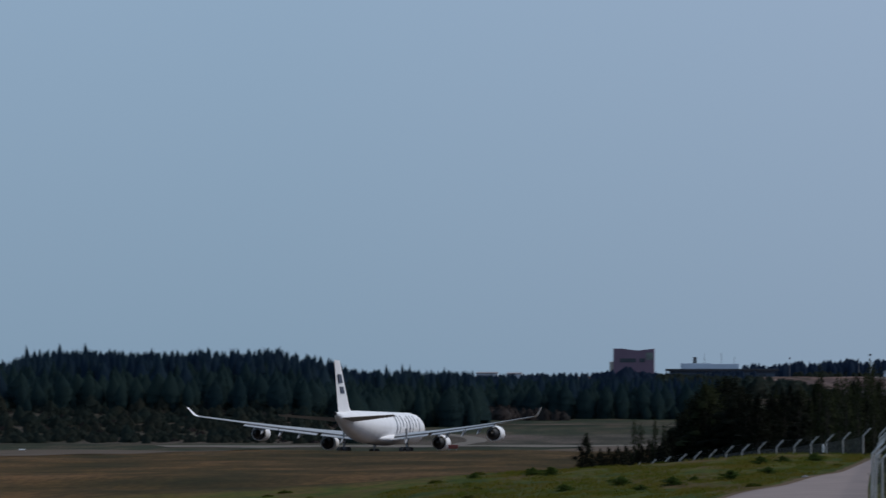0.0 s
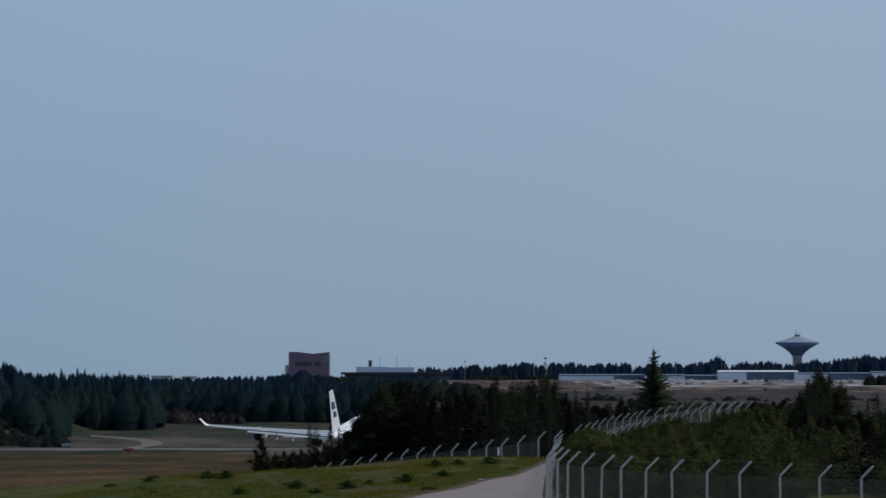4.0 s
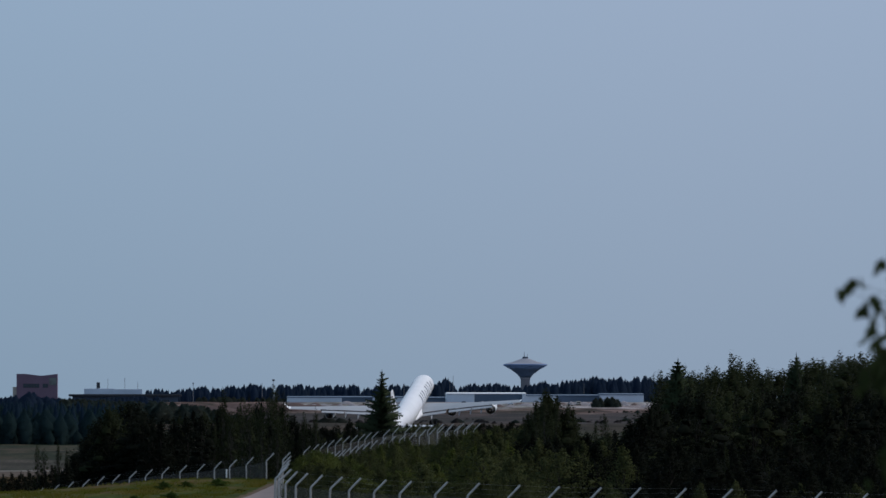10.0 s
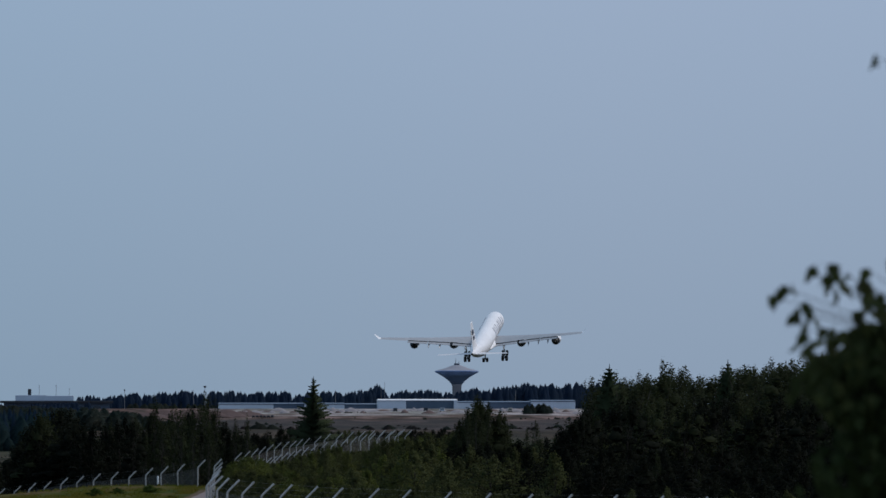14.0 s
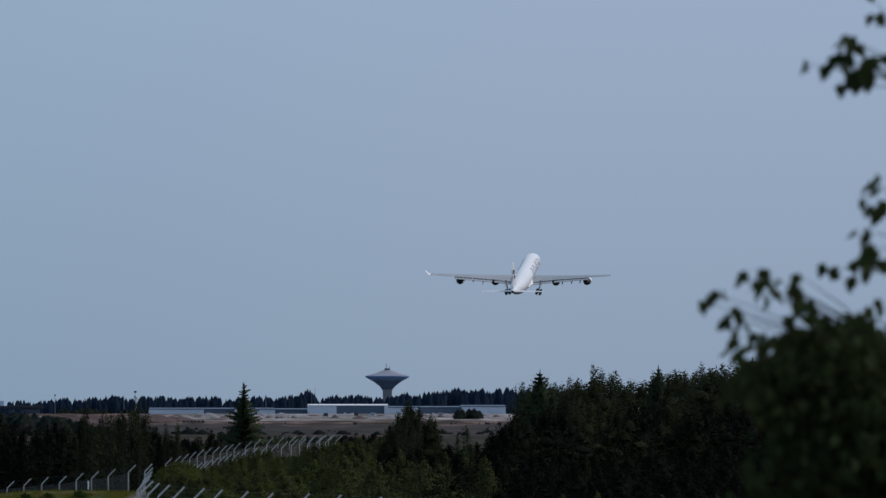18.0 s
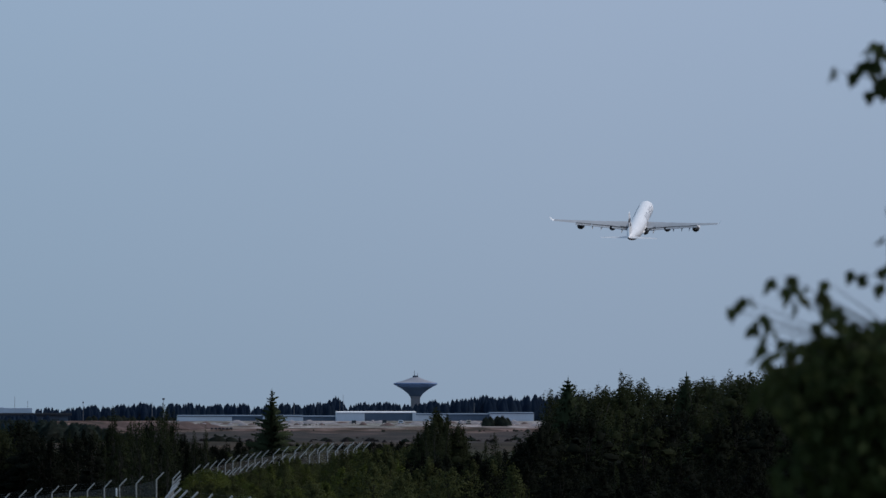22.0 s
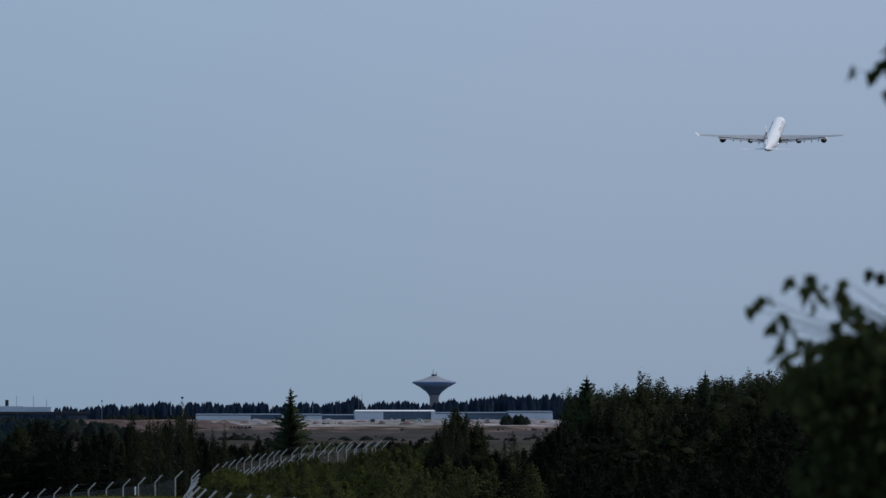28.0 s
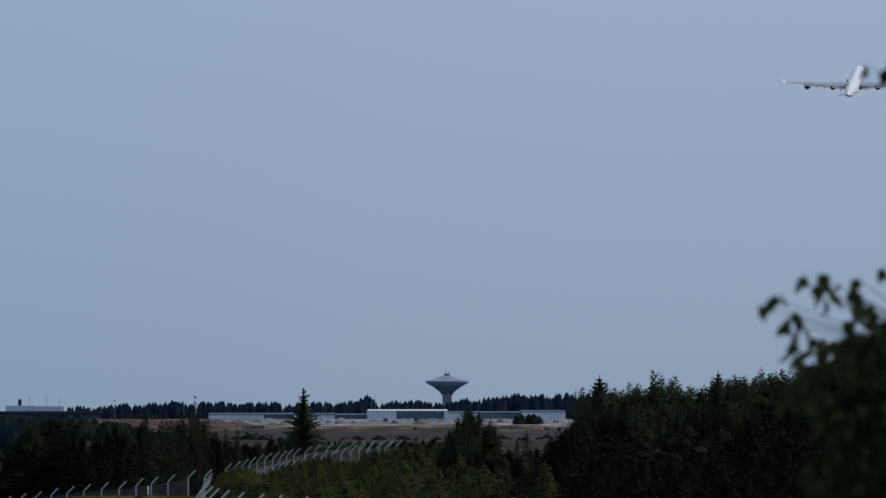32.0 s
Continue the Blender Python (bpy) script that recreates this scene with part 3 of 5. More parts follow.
TREE_TAGS = {
    "lone": ("spruce_tree", "lone feathery spruce standing above the scrub", "spruce tree"),
    "spruce": ("spruce_tree", "young dark green spruce among bushes", "spruce tree"),
    "birch": ("birch_tree", "slender young birch with thin dark foliage", "birch tree"),
    "broad": ("broadleaf_tree", "dense dark green broadleaf tree by the fence", "tree"),
    "shade_leaf": ("shade_dark_tree", "dense tree by the fence, shade in its blackish green leaves", "tree"),
    "feather": ("birch_tree", "tall thin birch with pale feathery foliage", "birch tree"),
    "sallow": ("sallow_bush", "bright olive sallow bush behind the fence", "bush"),
    "bush": ("willow_bush", "olive green willow bush behind the fence", "bush"),
    "dark_bush": ("shade_dark_bush", "leafy bush beside the fence, shade in its dark green leaves", "bush"),
}
rng_plant = random.Random(5)


def plant(kind, s, d, v, wide=1.0, x=None, sunk=0.15):
    """One tree on bearing s at distance d whose tip stands at level v."""
    x = east(s, d) if x is None else x
    z = ground_at(x, d) - sunk
    h0, trunk, crown = rng_plant.choice(KINDS[kind])
    h = max(0.6, level(v, d) - z)
    name, label, category = TREE_TAGS[kind]
    k = h / h0
    w = k * wide if kind in ("spruce", "birch", "lone", "feather") else 0.5 * k * wide + 0.5 * wide
    t = empty(name, pose(x, d, z, 0, 0, rng_plant.uniform(0, 360)), label, category, "roadside trees and bushes")
    m = Matrix.Diagonal((w, w, k, 1))
    piece("trunk", trunk, t, m)
    piece("crown", crown, t, m)
    return t


def thicket(kinds, s0, s1, d0, d1, n, tops, jitter=8, wide=1.0):
    """n plants spread over a sector; tops: bearings and levels of the outline."""
    for i in range(n):
        s = s0 + (s1 - s0) * (i + rng_plant.random()) / n
        d = rng_plant.uniform(d0, d1)
        v = float(np.interp(s, *zip(*tops))) + abs(rng_plant.gauss(0, jitter))
        plant(rng_plant.choice(kinds), s, d, v, wide * rng_plant.uniform(0.8, 1.25))


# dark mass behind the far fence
plant("shade_leaf", 464, 722, 772, 0.85)
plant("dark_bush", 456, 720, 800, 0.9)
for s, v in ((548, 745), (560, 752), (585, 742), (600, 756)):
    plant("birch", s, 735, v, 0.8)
thicket(["dark_bush", "shade_leaf"], 478, 628, 722, 750, 20, [(478, 800), (540, 790), (600, 776), (628, 760)], 7, 0.8)
thicket(["shade_leaf"], 632, 748, 728, 760, 16, [(632, 742), (660, 712), (748, 712)], 12, 1.5)
thicket(["shade_leaf", "shade_leaf", "broad"], 635, 745, 725, 780, 16, [(630, 735), (650, 702), (675, 676), (700, 665), (730, 674), (745, 692)], 9, 1.3)
thicket(["shade_leaf", "birch", "dark_bush"], 740, 1010, 695, 770, 34, [(740, 700), (800, 690), (870, 680), (940, 690), (1010, 715)], 14, 0.9)
for s, v in ((876, 650), (905, 668), (967, 638), (985, 655), (940, 672), (1020, 690), (1040, 684)):
    plant("birch", s, 715, v, 0.9)
thicket(["dark_bush", "bush"], 1000, 1120, 770, 830, 12, [(1000, 730), (1120, 720)], 8, 0.8)
thicket(["shade_leaf", "birch", "birch"], 860, 1010, 700, 760, 14, [(860, 682), (900, 668), (960, 652), (1010, 700)], 10)
thicket(["birch", "shade_leaf", "dark_bush"], 1005, 1150, 775, 840, 18, [(1005, 703), (1060, 712), (1100, 700), (1150, 712)], 10)
thicket(["bush", "dark_bush"], 1170, 1440, 960, 1080, 30, [(1170, 708), (1300, 710), (1440, 705)], 5, 1.2)
# lone spruce and the bushes round it
plant("lone", 1157, 800, 617, 1.35)
plant("feather", 1149, 803, 656, 1.1)
plant("feather", 1167, 804, 662, 1.2)
plant("birch", 1175, 802, 684, 1.1)
thicket(["dark_bush", "birch"], 1095, 1230, 790, 850, 10, [(1095, 705), (1230, 712)], 8)
thicket(["dark_bush"], 1220, 1430, 1060, 1150, 16, [(1220, 712), (1430, 712)], 4)
# olive scrub behind the near fence
thicket(["sallow"], 1002, 1076, 560, 600, 9, [(1002, 772), (1020, 758), (1060, 753), (1076, 766)], 4)
thicket(["bush"], 1000, 1100, 455, 520, 9, [(1000, 790), (1040, 775), (1100, 780)], 8)
thicket(["bush", "bush", "sallow"], 1080, 1420, 410, 500, 26, [(1080, 795), (1200, 782), (1290, 750), (1420, 735)], 12)
thicket(["dark_bush", "bush", "dark_bush", "dark_bush"], 1340, 1700, 420, 520, 34, [(1340, 738), (1420, 722), (1520, 740), (1700, 735)], 14)
thicket(["dark_bush"], 1600, 2320, 395, 450, 44, [(1600, 785), (2320, 770)], 12)
for i in range(44):
    s = 1050 + 290 * (i + rng_plant.random()) / 44
    d = float(np.interp(s, [1062, 1136, 1217, 1330], [640, 667, 693, 720])) + rng_plant.uniform(14, 26)
    plant(("dark_bush", "bush", "bush")[i % 3], s, d, float(np.interp(s, [1050, 1092, 1115, 1152, 1193, 1239, 1300], [776, 766, 752, 740, 733, 729, 725])) + abs(rng_plant.gauss(0, 3)), 0.7)
for i in range(46):
    s = 1070 + 200 * (i + rng_plant.random()) / 46
    d = float(np.interp(s, [1062, 1136, 1217, 1330], [640, 667, 693, 720])) - rng_plant.uniform(6, 30)
    plant(("bush", "sallow", "bush")[i % 3], s, d, float(np.interp(s, [1062, 1110, 1136, 1172, 1204, 1212, 1256, 1264], [771, 759, 751, 740, 733, 746, 744, 727])) + abs(rng_plant.gauss(0, 3)), 0.75)
thicket(["bush", "sallow", "bush"], 1076, 1262, 570, 610, 22, [(1076, 784), (1130, 778), (1185, 766), (1210, 780), (1250, 780), (1262, 760)], 4, 0.8)
thicket(["sallow", "bush", "bush"], 1262, 1420, 560, 620, 17, [(1262, 738), (1285, 722), (1340, 718), (1420, 716)], 5, 0.9)
thicket(["bush"], 1000, 1420, 398, 430, 30, [(1000, 838), (1100, 812), (1420, 798)], 9, 0.9)
# the tree in the middle
for s, v in ((1446, 646), (1468, 658), (1432, 668), (1490, 676), (1415, 690), (1455, 652), (1440, 690), (1478, 684)):
    plant("broad", s, 560, v, 0.95)
thicket(["feather"], 1405, 1500, 552, 568, 8, [(1405, 700), (1440, 655), (1470, 662), (1500, 690)], 6, 0.9)
plant("feather", 1552, 560, 690, 1.1)
plant("feather", 1535, 565, 704, 1.0)
thicket(["spruce", "birch"], 1500, 1640, 520, 580, 6, [(1500, 735), (1640, 705)], 10)
thicket(["shade_leaf", "dark_bush"], 1596, 1650, 470, 500, 7, [(1596, 705), (1620, 688), (1650, 660)], 6)
thicket(["dark_bush", "dark_bush", "birch"], 1490, 1640, 540, 620, 15, [(1490, 716), (1560, 722), (1640, 706)], 7)
thicket(["bush", "dark_bush"], 1350, 1425, 560, 640, 8, [(1350, 722), (1425, 712)], 6)
# the wood that rises beside the road
WOOD_TOP = [(1580, 716), (1625, 680), (1645, 636), (1660, 624), (1700, 617), (1760, 612), (1790, 602), (1830, 610), (1865, 609), (1885, 596), (1930, 593), (2000, 585), (2330, 574)]
thicket(["feather", "birch", "feather", "broad"], 1650, 2330, 525, 585, 95, WOOD_TOP, 6, 1.6)
# the lower, nearer rows wear leaves with shade in their colour
thicket(["shade_leaf", "shade_leaf", "broad"], 1590, 2330, 475, 520, 60, [(1590, 726), (1640, 680), (1700, 655), (1800, 650), (2330, 625)], 12, 1.15)
thicket(["shade_leaf", "dark_bush"], 1600, 2330, 452, 475, 30, [(1600, 745), (2330, 705)], 14, 1.05)
thicket(["shade_leaf", "dark_bush", "shade_leaf", "birch"], 1630, 2330, 425, 450, 34, [(1630, 770), (1760, 745), (1900, 770), (2330, 735)], 14, 1.0)
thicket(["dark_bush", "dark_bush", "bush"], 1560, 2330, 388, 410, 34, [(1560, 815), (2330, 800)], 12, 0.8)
for s, v in ((1682, 597), (1892, 588), (2060, 574)):
    plant("spruce", s, 545, v, 1.35)
for s, v in ((1650, 611), (1672, 606), (1690, 604), (1752, 610), (1884, 597), (1899, 594), (1940, 594), (1968, 581), (2012, 578), (2110, 572), (2190, 566), (1708, 612), (1735, 604), (1780, 581), (1790, 592), (1811, 590), (1843, 612), (1912, 596), (1990, 586), (2035, 580)):
    plant("feather", s, 560, v, 1.3)


# ---- far woods: one object each ----
def column_crown(radius, profile, rng, fringe, size, n=10, rows=16, rough=0.14):
    """A far crown: one rough column of foliage, its outline frayed by small sprays."""
    v, f, nrm = [], [], []
    for k in range(rows):
        t = k / (rows - 1)
        lean = 0.12 * radius * math.sin(5 * t + n)
        for i in range(n):
            a = 2 * math.pi * (i + 0.5 * (k % 2)) / n
            r = radius * profile(t) * rng.uniform(1 - rough, 1 + rough * 0.6)
            v.append((r * math.cos(a) + lean, r * math.sin(a), 0.98 * t))
            nrm.append((math.cos(a), math.sin(a), 0.8))
    for k in range(rows - 1):
        for i in range(n):
            f.append((k * n + i, k * n + (i + 1) % n, (k + 1) * n + (i + 1) % n, (k + 1) * n + i))
    for j in range(fringe):
        t, a = rng.random() ** 0.7, rng.uniform(0, 6.28)
        r = radius * profile(t) * rng.uniform(0.85, 1.12)
        o = Vector((r * math.cos(a), r * math.sin(a), t))
        d = Vector((math.cos(a), math.sin(a), rng.uniform(-0.6, 0.9))).normalized() * size * rng.uniform(0.6, 1.5) * (1.1 - 0.6 * t)
        side = Vector((-math.sin(a), math.cos(a), rng.uniform(-0.6, 0.6))).normalized() * size * (0.55 - 0.3 * t)
        k = len(v)
        v += [tuple(o - side), tuple(o + side), tuple(o + d)]
        nrm += [(math.cos(a) + rng.gauss(0, 0.4), math.sin(a) + rng.gauss(0, 0.4), 0.8)] * 3
        f.append((k, k + 1, k + 2))
    return v, f, nrm


def far_tree(kind, seed):
    rng = random.Random(seed)
    if kind == "spruce":
        v, f, nrm = column_crown(rng.uniform(0.13, 0.18), lambda t: (1 - t) ** 0.8 + 0.02, rng, 300, 0.024, rough=0.14)
    elif kind == "pine":
        top = rng.uniform(0.45, 0.7)
        v, f, nrm = column_crown(rng.uniform(0.13, 0.18), lambda t: max(0.08, 1 - t ** 3.5) * (0.75 + 0.25 * math.sin(9 * t * top)), rng, 300, 0.024, rough=0.14)
    elif kind == "leafy":
        v, f, nrm = column_crown(rng.uniform(0.13, 0.22), lambda t: max(0.05, 1 - t ** 3) * (0.78 + 0.22 * math.sin(3 * t + 0.5)), rng, 560, 0.022, rough=0.14)
    elif kind == "round":
        v, f, nrm = column_crown(rng.uniform(0.2, 0.3), lambda t: max(0.05, (1 - t ** 4) * (0.6 + 0.4 * math.sin(3 * t))), rng, 330, 0.042, 8, 12, rough=0.14)
    elif kind == "low":
        v, f, nrm = column_crown(rng.uniform(0.24, 0.34), lambda t: max(0.05, 1 - t ** 2.5), rng, 220, 0.08, 9, 8, rough=0.14)
    elif kind == "skyline_spruce":
        v, f, nrm = column_crown(rng.uniform(0.13, 0.18), lambda t: (1 - t) ** 0.75 + 0.02, rng, 150, 0.035, 8, 12, 0.15)
    else:
        v, f, nrm = column_crown(rng.uniform(0.16, 0.26), lambda t: max(0.06, 1 - t ** 4), rng, 190, 0.035, 8, 12, 0.15)
    return np.array([tuple(p) for p in v]), f, np.array([tuple(q) for q in nrm])


FAR = {k: [far_tree(k, 70 + i) for i in range(5)] for k in ("spruce", "pine", "leafy", "round", "low", "skyline_spruce", "skyline_pine")}


def wood(name, rows, mat, label, kind="spruce", seed=1):
    """rows: (s0, s1, d0, d1, count, outline, jitter, width); with no outline the jitter is the height."""
    rng = random.Random(seed)
    vs, fs, ns, base = [], [], [], 0
    for s0, s1, d0, d1, count, outline, jitter, wide in rows:
        for i in range(count):
            s, d = rng.uniform(s0, s1), rng.uniform(d0, d1)
            x = east(s, d)
            z = ground_at(x, d) - 0.3
            h = level(float(np.interp(s, *zip(*outline))) + abs(rng.gauss(0, jitter)), d) - z if outline else jitter * rng.uniform(0.6, 1.5)
            if h < 0.4:
                continue
            pv, pf, pn = rng.choice(FAR[kind])
            a, w = rng.uniform(0, 6.28), h * wide * rng.uniform(0.8, 1.3)
            q = pv.copy()
            q[:, 0], q[:, 1] = w * (pv[:, 0] * math.cos(a) - pv[:, 1] * math.sin(a)) + x, w * (pv[:, 0] * math.sin(a) + pv[:, 1] * math.cos(a)) + d
            q[:, 2] = pv[:, 2] * h + z
            vs.append(q)
            m = pn.copy()
            m[:, 0], m[:, 1] = pn[:, 0] * math.cos(a) - pn[:, 1] * math.sin(a), pn[:, 0] * math.sin(a) + pn[:, 1] * math.cos(a)
            ns.append(m)
            fs += [tuple(j + base for j in g) for g in pf]
            base += len(q)
    ob = new(name, foliage_of(name, np.concatenate(vs), fs, mat, np.concatenate(ns)))
    return tagged(ob, label, "woodland", kind="stuff")


HILL = [(-700, 640), (-560, 640), (-510, 622), (-300, 624), (-90, 620), (0, 634), (40, 652), (140, 655), (260, 660)]
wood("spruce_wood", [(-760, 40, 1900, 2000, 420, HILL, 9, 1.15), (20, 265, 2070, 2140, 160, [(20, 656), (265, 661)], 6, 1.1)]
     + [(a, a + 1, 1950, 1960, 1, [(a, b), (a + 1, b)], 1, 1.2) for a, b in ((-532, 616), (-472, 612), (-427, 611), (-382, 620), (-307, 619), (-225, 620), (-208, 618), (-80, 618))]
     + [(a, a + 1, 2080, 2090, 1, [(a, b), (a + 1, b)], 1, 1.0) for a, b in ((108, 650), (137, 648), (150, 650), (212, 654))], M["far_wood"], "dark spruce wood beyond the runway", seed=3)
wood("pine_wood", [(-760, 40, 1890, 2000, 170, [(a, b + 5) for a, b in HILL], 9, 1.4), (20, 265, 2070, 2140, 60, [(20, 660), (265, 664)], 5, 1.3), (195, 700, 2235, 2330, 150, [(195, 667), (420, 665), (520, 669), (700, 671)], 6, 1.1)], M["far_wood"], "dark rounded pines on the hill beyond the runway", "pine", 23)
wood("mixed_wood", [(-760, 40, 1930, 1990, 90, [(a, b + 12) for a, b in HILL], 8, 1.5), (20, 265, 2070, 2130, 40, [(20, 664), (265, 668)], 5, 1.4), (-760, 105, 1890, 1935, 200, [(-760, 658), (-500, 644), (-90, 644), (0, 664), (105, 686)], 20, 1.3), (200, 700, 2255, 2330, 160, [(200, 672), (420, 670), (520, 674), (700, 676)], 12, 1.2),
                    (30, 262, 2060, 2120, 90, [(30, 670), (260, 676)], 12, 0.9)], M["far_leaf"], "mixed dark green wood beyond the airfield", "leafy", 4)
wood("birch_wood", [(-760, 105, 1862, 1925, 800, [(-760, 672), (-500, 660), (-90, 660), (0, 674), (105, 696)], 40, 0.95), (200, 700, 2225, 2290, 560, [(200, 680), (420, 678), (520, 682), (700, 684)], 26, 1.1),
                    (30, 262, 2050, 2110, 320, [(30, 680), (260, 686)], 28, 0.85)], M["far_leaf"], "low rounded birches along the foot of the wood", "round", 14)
wood("scrub", [(-760, 30, 1794, 1888, 1100, None, 1.5, 2.2), (30, 120, 1790, 1835, 90, None, 1.8, 2.0), (-760, 20, 1800, 1880, 60, None, 3.0, 1.5)], M["scrub"], "low dark scrub on the slope beyond the runway", "low", 6)
wood("heath", [(190, 440, 2190, 2240, 80, [(190, 728), (300, 720), (440, 732)], 5, 1.6), (990, 1650, 2940, 3290, 170, [(990, 705), (1080, 701), (1160, 706), (1300, 701), (1420, 706), (1650, 701)], 3, 3.4), (1000, 1640, 3440, 3580, 60, [(1000, 690), (1640, 688)], 3, 2.2), (-760, 20, 1815, 1884, 330, None, 0.8, 3.0), (-300, 40, 1796, 1812, 50, None, 0.7, 3.0)], M["heath"], "reddish-brown heath scrub before the wood", "low", 12)
SKYLINE = [(740, 656), (830, 651), (900, 646), (1150, 647), (1250, 643), (1272, 634), (1290, 645), (1330, 644), (1420, 645), (1480, 636), (1560, 632), (1750, 630)]
SKYLINE_WAVE = [(s, float(np.interp(s, *zip(*SKYLINE))) + 3.5 * math.sin(s * 0.11) * math.sin(s * 0.037 + 1) - 1) for s in range(740, 1751, 7)]
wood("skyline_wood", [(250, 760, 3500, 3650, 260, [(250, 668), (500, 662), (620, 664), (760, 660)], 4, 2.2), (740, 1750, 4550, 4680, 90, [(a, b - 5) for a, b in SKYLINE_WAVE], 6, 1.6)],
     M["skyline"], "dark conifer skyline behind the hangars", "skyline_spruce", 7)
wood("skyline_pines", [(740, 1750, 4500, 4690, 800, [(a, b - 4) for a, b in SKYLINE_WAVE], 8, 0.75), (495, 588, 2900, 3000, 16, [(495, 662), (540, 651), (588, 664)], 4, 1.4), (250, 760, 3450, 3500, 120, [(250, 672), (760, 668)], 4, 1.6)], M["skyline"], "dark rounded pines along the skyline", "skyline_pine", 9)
wood("far_thicket", [(990, 1650, 2960, 3300, 60, [(990, 702), (1090, 697), (1180, 704), (1300, 697), (1400, 703), (1650, 697)], 8, 4.2), (1210, 1255, 3740, 3780, 12, [(1210, 677), (1255, 676)], 3, 2.6), (1056, 1100, 3180, 3220, 12, [(1056, 695), (1100, 697)], 3, 2.6), (830, 992, 4050, 4090, 30, [(830, 662), (992, 664)], 4, 1.8), (1000, 1650, 3420, 3560, 30, [(1000, 688), (1650, 686)], 3, 2.0), (1535, 1575, 3700, 3720, 9, [(1500, 662), (1600, 662)], 5, 1.8), (590, 905, 2900, 3050, 130, [(590, 666), (780, 671), (850, 680), (905, 694)], 5, 1.8)], M["scrub"], "scattered shrubs on the far side of the airfield", "low", 8)


# ---- far buildings ----
def water_tower():
    d = 4850.0
    k = d / STROKE
    x, z0 = east(1411, d), ground_at(east(1411, d), d)
    t = empty("water_tower", pose(x, d, z0), "grey concrete mushroom water tower with conical bowl", "water tower")
    rim = level(606, d) - z0
    r = 38.7 * k
    bm = bmesh.new()
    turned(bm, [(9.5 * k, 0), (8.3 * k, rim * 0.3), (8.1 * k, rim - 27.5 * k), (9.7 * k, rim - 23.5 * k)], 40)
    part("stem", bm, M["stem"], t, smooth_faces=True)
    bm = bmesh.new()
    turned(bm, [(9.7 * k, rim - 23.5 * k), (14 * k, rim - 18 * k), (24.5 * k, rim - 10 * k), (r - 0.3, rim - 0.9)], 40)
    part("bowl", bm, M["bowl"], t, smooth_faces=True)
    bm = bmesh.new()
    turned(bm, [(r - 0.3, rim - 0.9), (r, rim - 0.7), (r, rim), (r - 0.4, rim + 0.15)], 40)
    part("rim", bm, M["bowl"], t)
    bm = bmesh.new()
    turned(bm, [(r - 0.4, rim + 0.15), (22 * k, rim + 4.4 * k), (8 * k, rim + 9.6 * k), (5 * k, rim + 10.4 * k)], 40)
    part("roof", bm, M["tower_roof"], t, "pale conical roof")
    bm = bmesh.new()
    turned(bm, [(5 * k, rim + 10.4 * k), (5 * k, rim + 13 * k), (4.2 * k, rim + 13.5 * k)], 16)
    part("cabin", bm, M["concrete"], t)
    bm = bmesh.new()
    tube(bm, (-0.6, 0, rim + 13 * k), (-0.6, 0, rim + 22 * k), 0.22, 0.12, 6)
    part("antenna", bm, M["gear"], t)
    bm = bmesh.new()
    tube(bm, (1.2, 0, rim + 13 * k), (1.2, 0, rim + 18 * k), 0.15, 0.1, 6)
    part("antenna", bm, M["gear"], t)


def windows(parent, xs, z, w, h, y, depth=0.25):
    for x in xs:
        bm = bmesh.new()
        box(bm, x - w / 2, x + w / 2, y - 0.12, y + depth, z - h / 2, z + h / 2)
        win = part("window", bm, M["glass"], parent)


def red_block():
    d = 4200.0
    k = d / STROKE
    x0, x1 = east(511, d), east(583, d)
    xm = (x0 + x1) / 2
    z0 = ground_at(xm, d)
    t = empty("office_block", pose(xm, d, z0), "red brick office block with a dipping roofline", "office building")
    h, half, deep = level(623, d) - z0, (x1 - x0) / 2, 18.0
    bm = bmesh.new()
    loops = []
    for i in range(17):
        u = i / 16
        top = h - 0.95 * max(0.0, 1 - abs(u - 0.6) / 0.38) - 0.1 * u
        x = -half + 2 * half * u
        loops.append([(x, 0, 0), (x, 0, top), (x, deep, top), (x, deep, 0)])
    rings(bm, loops)
    part("wall", bm, M["brick"], t)
    for row, (a, b) in enumerate(((-0.68, 0.12), (0.28, 0.55))):
        n = 6 if row == 0 else 2
        windows(t, [half * (a + (b - a) * (i + 0.5) / n) for i in range(n)], h - 5.9, half * (b - a) / n * 0.96, 2.0, 0)
    bm = bmesh.new()
    box(bm, half * 0.6, half * 0.96, -0.15, 0.2, h - 5.6, h - 2.0)
    part("stair_glazing", bm, M["green_glass"], t, "pale green stair window strip")
    bm = bmesh.new()
    box(bm, -half - 1.9, -half, 2, 14, 0, h - 6.5, 0.1)
    part("annex", bm, M["beige"], t, "low pale annex")


